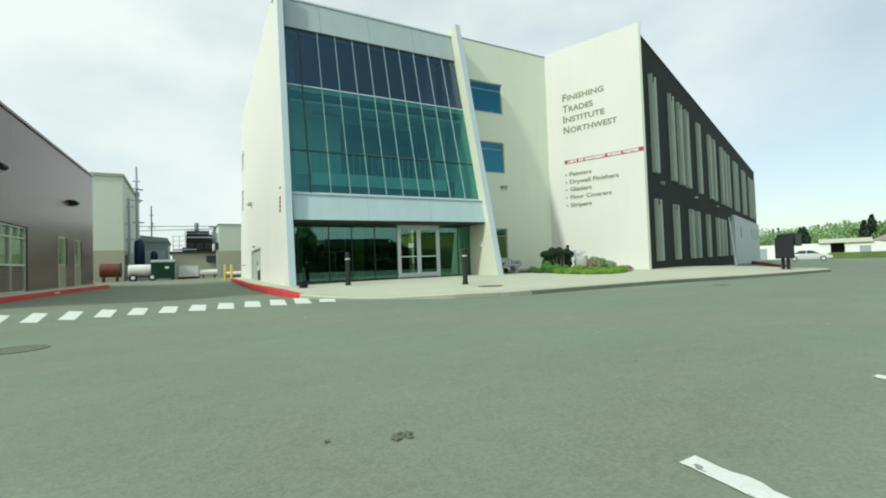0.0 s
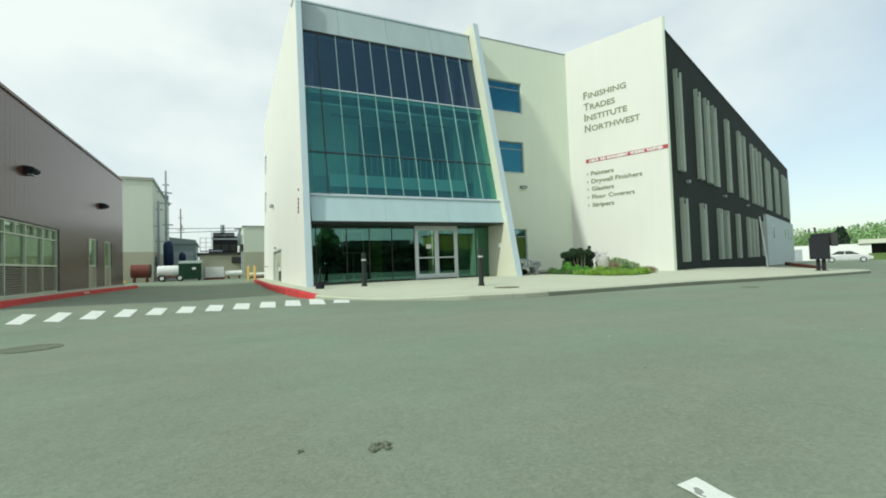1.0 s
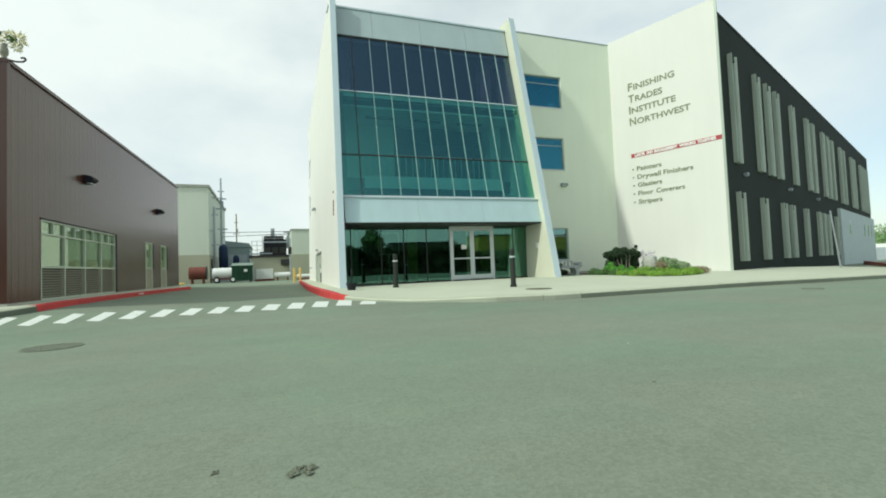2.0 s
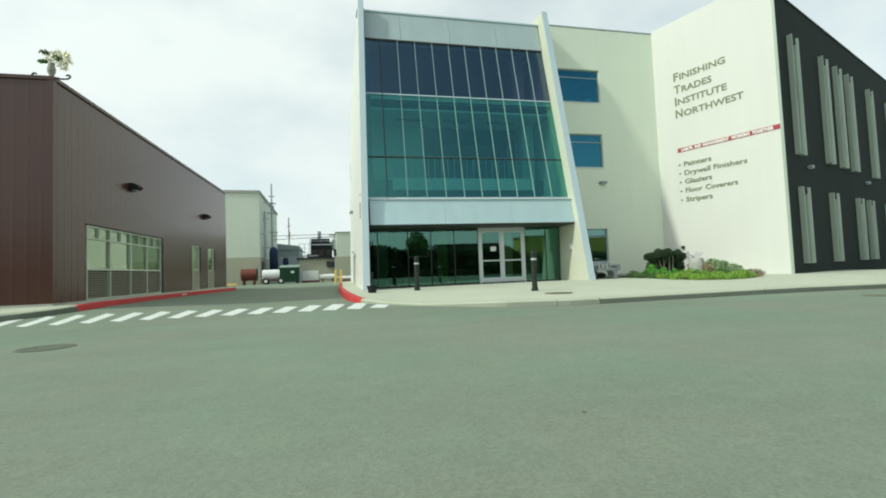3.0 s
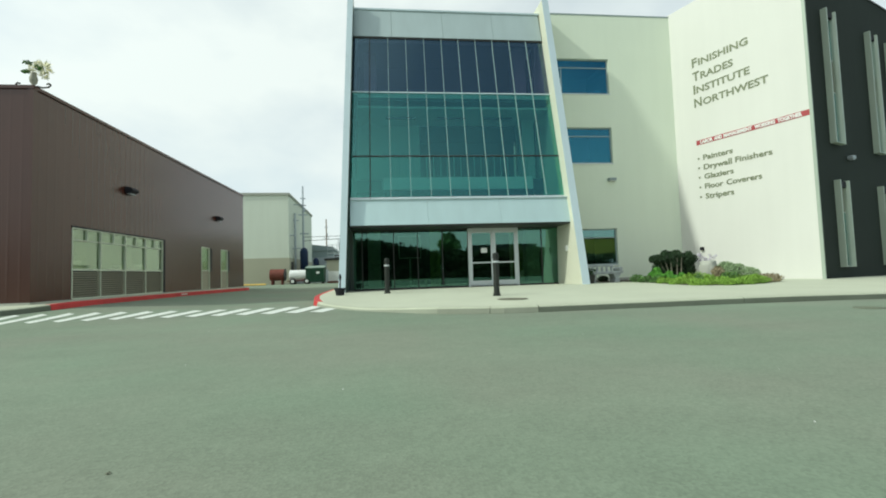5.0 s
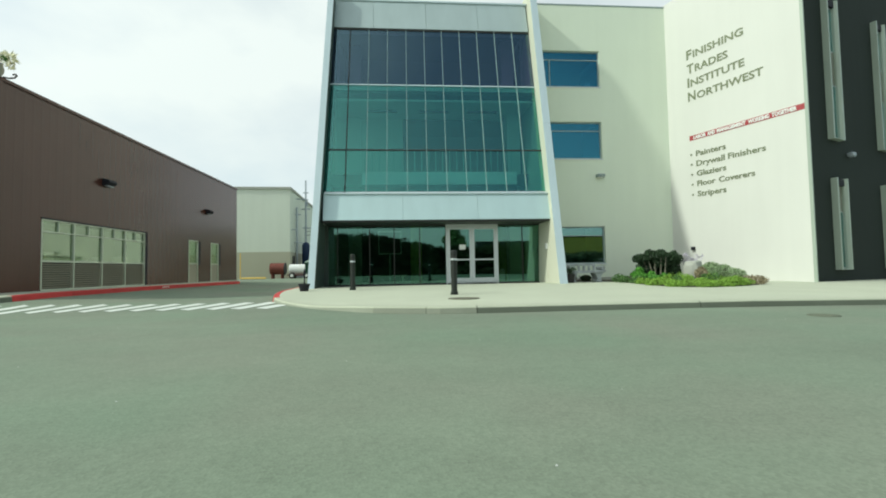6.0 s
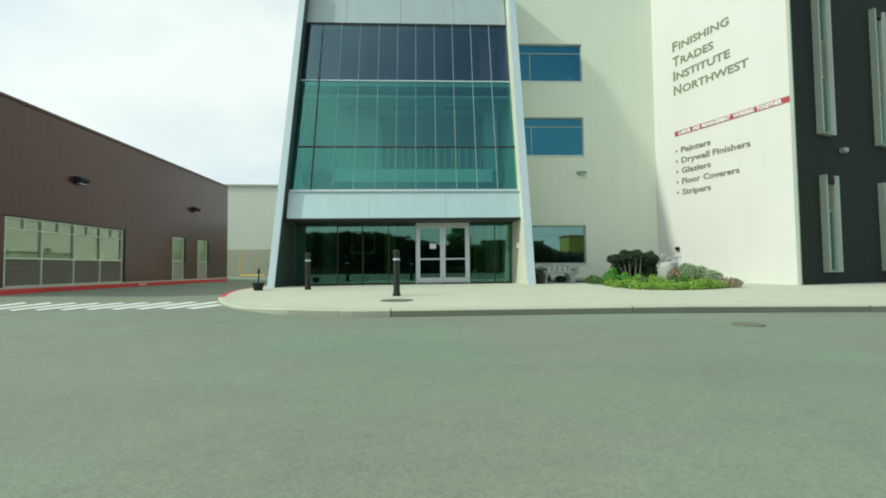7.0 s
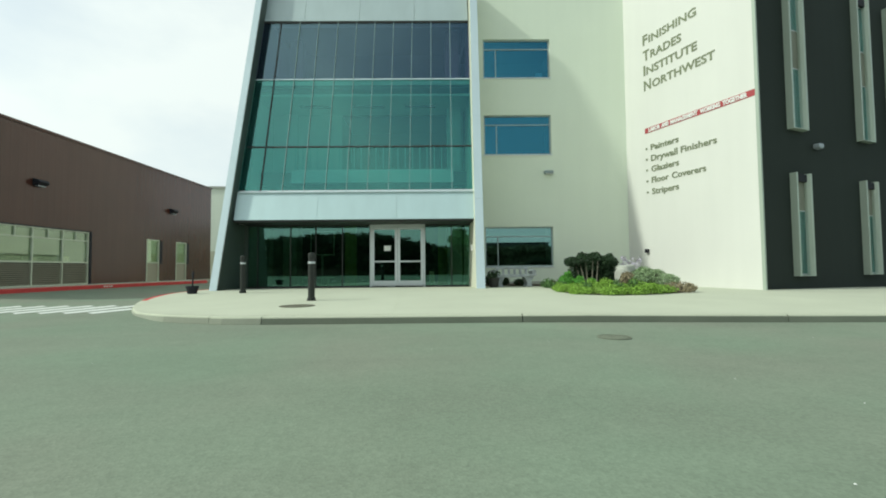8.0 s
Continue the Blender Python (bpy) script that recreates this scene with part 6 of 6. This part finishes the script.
solid("boulder", rock, M_PLINTH, pose(14.82, 13.2, walk_z(14.7, 13.1) - 0.01, 0, 0, 25), "pale landscape boulder between the shrubs", "boulder", smooth=True)

# ---- far end of the sidewalk ----
drop = thing("drop_box", pose(20.6, 7.68, walk_z(20.6, 7.68), 0, 0, -66) @ Matrix.Scale(1.12, 4), "black steel drop box with a hood on two legs", "drop box")
part("body", bevelled(boxes((-0.28, 0.27, -0.25, 0.25, 0.40, 1.16)), 0.02), M_BLACK, drop)
bm = mesh_bm()
prism(bm, [(-0.22, 1.0), (-0.22, 1.28), (0.10, 1.31), (0.46, 1.31), (0.50, 0.86), (0.30, 0.86)], lambda p: (p[0], -0.15, p[1]), lambda p: (p[0], 0.27, p[1]))
part("hood", bevelled(bm, 0.02), M_BLACK, drop)
part("chute_lip", bevelled(boxes((0.31, 0.49, -0.19, -0.155, 0.84, 1.27)), 0.008), M_BRONZE, drop)
for x in (-0.06, 0.09):
    part("leg", bevelled(boxes((x - 0.055, x + 0.055, -0.07, 0.07, 0.0, 0.42)), 0.01), M_BLACK, drop)
part("foot_plate", boxes((-0.17, 0.2, -0.15, 0.15, -0.01, 0.012)), M_BLACK, drop)
solid("leaning_post", rod(mesh_bm(), (0.18, 0, 0), (-0.20, 0.05, 2.5), 0.032, 0.028, 10), M_STEEL, pose(22.8, 10.7, walk_z(22.8, 10.7) - 0.01), "pale leaning post on the sidewalk", "post")


def car(m, label):
    c = thing("car", m, label, "car")
    bm = mesh_bm()
    side = [(-2.2, 0.35), (-2.25, 0.62), (-2.1, 0.80), (-1.45, 0.88), (-0.75, 0.93), (0.75, 0.92), (1.6, 0.84), (2.15, 0.70), (2.28, 0.5), (2.2, 0.32)]
    prism(bm, side, lambda p: (p[0], -0.86, p[1]), lambda p: (p[0], 0.86, p[1]))
    part("body", bevelled(bm, 0.06, 2), M_CARW, c)
    bm = mesh_bm()
    prism(bm, [(-1.55, 0.87), (-0.85, 1.30), (0.35, 1.32), (1.15, 0.90)], lambda p: (p[0], -0.72, p[1]), lambda p: (p[0], 0.72, p[1]))
    part("cabin_glass", bevelled(bm, 0.04), G_CAR, c, "dark car glazing")
    bm = mesh_bm()
    prism(bm, [(-1.0, 1.28), (-0.82, 1.36), (0.32, 1.37), (0.5, 1.28)], lambda p: (p[0], -0.66, p[1]), lambda p: (p[0], 0.66, p[1]))
    part("roof", bevelled(bm, 0.03), M_CARW, c)
    for x in (-1.62, 1.5, -0.2):
        if x == -0.2:
            part("pillar", boxes((x - 0.04, x + 0.04, -0.735, 0.735, 0.9, 1.34)), M_CARW, c)
    for x in (-1.4, 1.4):
        for s in (-1, 1):
            w = part("wheel", rod(mesh_bm(), (x, s * 0.70, 0.31), (x, s * 0.885, 0.31), 0.31, seg=24), M_RUBBER, c)
            part("rim", rod(mesh_bm(), (x, s * 0.87, 0.31), (x, s * 0.90, 0.31), 0.2, seg=20), M_ALU, w)
    for s in (-1, 1):
        part("tail_light", boxes((-2.27, -2.2, s * 0.7 - 0.12, s * 0.7 + 0.12, 0.58, 0.70)), M_REDSIGN, c)
        part("headlight", boxes((2.14, 2.25, s * 0.62 - 0.16, s * 0.62 + 0.16, 0.56, 0.66)), M_ALU, c)
    return c


car(pose(67.0, 23.75, ground_z(67, 23.75), 0, 0, -70), "white low sedan parked across the far lot")

# kerbed island beyond the wing
isl = mesh_bm()
box(isl, 0, 16, -0.12, 0.12, -0.3, 0.14)
solid("kerb", isl, M_RUST, pose(30.0, 11.5, ground_z(30, 11.5), 0, 0, 30), "red-brown kerb beyond the wing", "kerb", kind="structure")

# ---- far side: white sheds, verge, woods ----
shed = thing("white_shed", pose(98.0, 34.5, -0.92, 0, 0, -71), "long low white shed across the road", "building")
part("wall", boxes((-30, 2.6, 0, 6, -0.2, 2.72), (4.5, 9.0, 0, 6, -0.2, 2.72), (2.6, 4.5, 4, 6, -0.2, 2.72)), M_WHITE, shed)
bm = mesh_bm()
prism(bm, [(-0.4, 2.72), (6.4, 2.72), (3.0, 3.5)], lambda p: (1.0, p[0], p[1]), lambda p: (8.2, p[0], p[1]))
part("roof", bm, M_CONC, shed, "low pale roof")
# a dark sheet stands for the shade inside the open bay
part("bay_back", boxes((2.6, 4.5, 3.9, 4.0, -0.2, 2.72)), M_BRONZE, shed, "dark sheet standing for the bay's shade")
for x in (-20.0, -8.0, 6.4):
    part("door", boxes((x, x + 1.4, -0.04, 0.0, 0.0, 2.1)), M_STEEL, shed)
yard_wall = thing("white_wall", pose(98.0, 34.5, -0.92, 0, 0, -71), "long white boundary wall beside the shed", "wall")
for i in range(12):
    part("panel", boxes((9.05 + i * 3.4, 12.40 + i * 3.4, 0, 0.2, -0.2, 2.36)), M_WHITE, yard_wall)
house = thing("gabled_house", pose(101.5, 33.0, -0.92, 0, 0, -71), "white house with a grey-brown gabled roof behind the wall", "building")
part("wall", boxes((6.0, 11.5, 2.0, 9.0, -0.2, 2.9)), M_WHITE, house)
bm = mesh_bm()
prism(bm, [(5.6, 2.9), (11.9, 2.9), (8.75, 4.35)], lambda p: (p[0], 1.7, p[1]), lambda p: (p[0], 9.3, p[1]))
part("roof", bm, M_ROOFB, house, "grey-brown gabled roof")
solid("verge", boxes((2.2, 70, -9.0, -0.4, -0.3, 1.05)), M_GRASS, pose(98.0, 34.5, -0.95, 0, 0, -71), "rough grass verge before the white wall", "grass", kind="stuff")


def tree(m, h, r, material, seed, label, conifer=False, count=1500, leaf=0.22):
    t = thing("tree", m, label, "tree")
    g = random.Random(seed)
    bm = mesh_bm()
    rod(bm, (0, 0, -0.2), (0, 0, h * (0.85 if conifer else 0.55)), 0.035 * h, 0.010 * h, 8)
    tips = []
    for _ in range(8):
        a, z0 = g.uniform(0, math.tau), h * g.uniform(0.2, 0.5)
        tip = (r * 0.7 * math.cos(a), r * 0.7 * math.sin(a), z0 + h * g.uniform(0.12, 0.35))
        rod(bm, (0, 0, z0), tip, 0.014 * h, 0.004 * h, 6)
        tips.append(tip)
    part("trunk", bm, M_BARK, t)
    bm = mesh_bm()
    if conifer:
        for i in range(10):
            f = i / 10
            leaves(bm, g.uniform(-0.1, 0.1), g.uniform(-0.1, 0.1), h * (0.15 + 0.83 * f), r * (1 - f) + 0.15, r * (1 - f) + 0.15, h * 0.07, count // 10, leaf, g, 0.3)
    else:
        for tip in tips + [(0, 0, h * 0.82), (r * 0.3, 0, h * 0.7), (-r * 0.35, r * 0.2, h * 0.68)]:
            q = r * g.uniform(0.35, 0.6)
            leaves(bm, tip[0], tip[1], tip[2], q, q, q * 0.75, count // 11, leaf, g, 0.3)
    part("crown", bm, material, t)
    return t


rng = random.Random(5)
for x, y, h, r, con in ((130, 35.0, 9.3, 2.3, True), (132, 36.8, 8.2, 2.0, True), (128, 46.5, 7.4, 2.2, True), (131, 31.5, 8.2, 3.6, False), (134, 26, 8.0, 4.0, False), (142, 66, 6.5, 4.0, False), (146, 54, 8.2, 2.6, True)):
    tree(pose(x, y, -0.92), h, r, M_TREED if con else M_TREE, int(x * 7 + y), "dark conifer beyond the sheds" if con else "full green broadleaf tree beyond the sheds", con, 1400, 0.3)
bm = mesh_bm()
for i in range(230):
    f = i / 229
    x, y = 170 + 50 * rng.random(), 160 - 220 * f + rng.uniform(-4, 4)
    h = rng.uniform(7.4, 9.6) * (1.15 if rng.random() < 0.12 else 1.0)
    for k in range(3):
        leaves(bm, x + rng.uniform(-2, 2), y + rng.uniform(-2, 2), h * (0.35 + 0.22 * k), 3.6 - 0.6 * k, 3.6 - 0.6 * k, 2.4, 190, 0.42, rng, 0.4)
tips = mesh_bm()
for i in range(46):
    x, y = 205 + 20 * rng.random(), 150 - 4.6 * i + rng.uniform(-2, 2)
    h, r = rng.uniform(8.6, 11.2), rng.uniform(0.8, 1.5)
    for k in range(6):
        leaves(tips, x, y, h * (0.45 + 0.1 * k), r * (1.1 - 0.17 * k), r * (1.1 - 0.17 * k), h * 0.07, 26, 0.4, rng, 0.3)
solid("far_conifers", tips, M_TREED, pose(0, 0, -0.9), "dark conifer tops along the wooded ridge", "woods", kind="stuff")
solid("far_woods", bm, M_FAR, pose(0, 0, -0.9), "hazy green woods along the horizon", "woods", kind="stuff")

# ---- behind the camera, seen in the glass ----
olive = thing("olive_building", pose(39.5, -44.0, 0.0), "olive-yellow clad building across the lot", "building")
part("wall", boxes((-10, 14, -2, 4, -0.5, 6.0)), M_OLIVE, olive)
part("roof_trim", boxes((-10.15, 14.15, -2.15, 4.15, 6.0, 6.2)), M_BRONZE, olive)
for x in (-8.0, -3.0, 2.0, 7.0):
    part("window", boxes((x, x + 2.4, 4.0, 4.05, 1.0, 3.2)), G_CAR, olive)
olive_b = thing("olive_building", pose(-12.0, -44.0, 0.0), "olive-yellow clad low block behind the hedge", "building")
part("wall", boxes((-3.5, 3.5, -2, 3, -0.5, 6.55)), M_OLIVE, olive_b)
part("roof_trim", boxes((-3.65, 3.65, -2.15, 3.15, 6.55, 6.7)), M_BRONZE, olive_b)
hall = thing("grey_hall", pose(20.0, -42.0, 0.0), "plain dark grey hall across the lot", "building")
part("wall", boxes((-5.6, 5.6, -6, 0, -0.4, 5.1)), M_REVEAL, hall)
part("roof_trim", boxes((-5.75, 5.75, -6.15, 0.15, 5.1, 5.3)), M_BRONZE, hall)
for x in (-4.5, 1.2):
    part("door", boxes((x, x + 3.2, 0.0, 0.06, -0.2, 3.6)), M_BRONZE, hall)
rng = random.Random(17)
rows = {"dark": mesh_bm(), "pale": mesh_bm()}
crest = ((-46, 5.4), (-16, 5.5), (-11, 6.0), (-1, 6.0), (6, 4.2), (14, 3.8), (16, 4.15), (23, 4.2), (25, 3.0), (60, 2.8))
for i in range(190):
    x = -44 + i * 0.46 + rng.uniform(-0.2, 0.2)
    h = float(np.interp(x, [c[0] for c in crest], [c[1] for c in crest])) + rng.uniform(-0.28, 0.12)
    y = -31 + rng.uniform(-1.2, 1.2)
    for k in range(4):
        leaves(rows["dark" if x < 9 else "pale"], x + rng.uniform(-0.4, 0.4), y + rng.uniform(-0.6, 0.6), h * (0.12 + 0.24 * k), 1.5 - 0.15 * k, 1.4 - 0.15 * k, h * 0.17, 80, 0.34, rng, 0.2)
solid("shrub_row", rows["pale"], M_HEDGEB, pose(0, 0, 0), "lighter olive shrubs and small trees behind the lot", "hedge", kind="stuff")
solid("tall_hedge", rows["dark"], M_HEDGE, pose(0, 0, 0), "dense dark hedge and trees behind the lot", "hedge", kind="stuff")
solid("hedge_bank", boxes((-46, 44, -33.5, -29.6, -0.2, 0.9)), M_SOIL, pose(0, 0, 0), "dark planted bank under the hedge", "bank", kind="structure")
for x, y, h, r in ((58, -44, 10, 4.6), (72, -40, 11, 5.0), (-34, -40, 9.5, 4.4), (10.0, -33.5, 7.4, 2.0)):
    tree(pose(x, y, 0), h, r, M_TREE, int(x * 3 + 200), "full green broadleaf tree across the lot", False, 1300, 0.34)
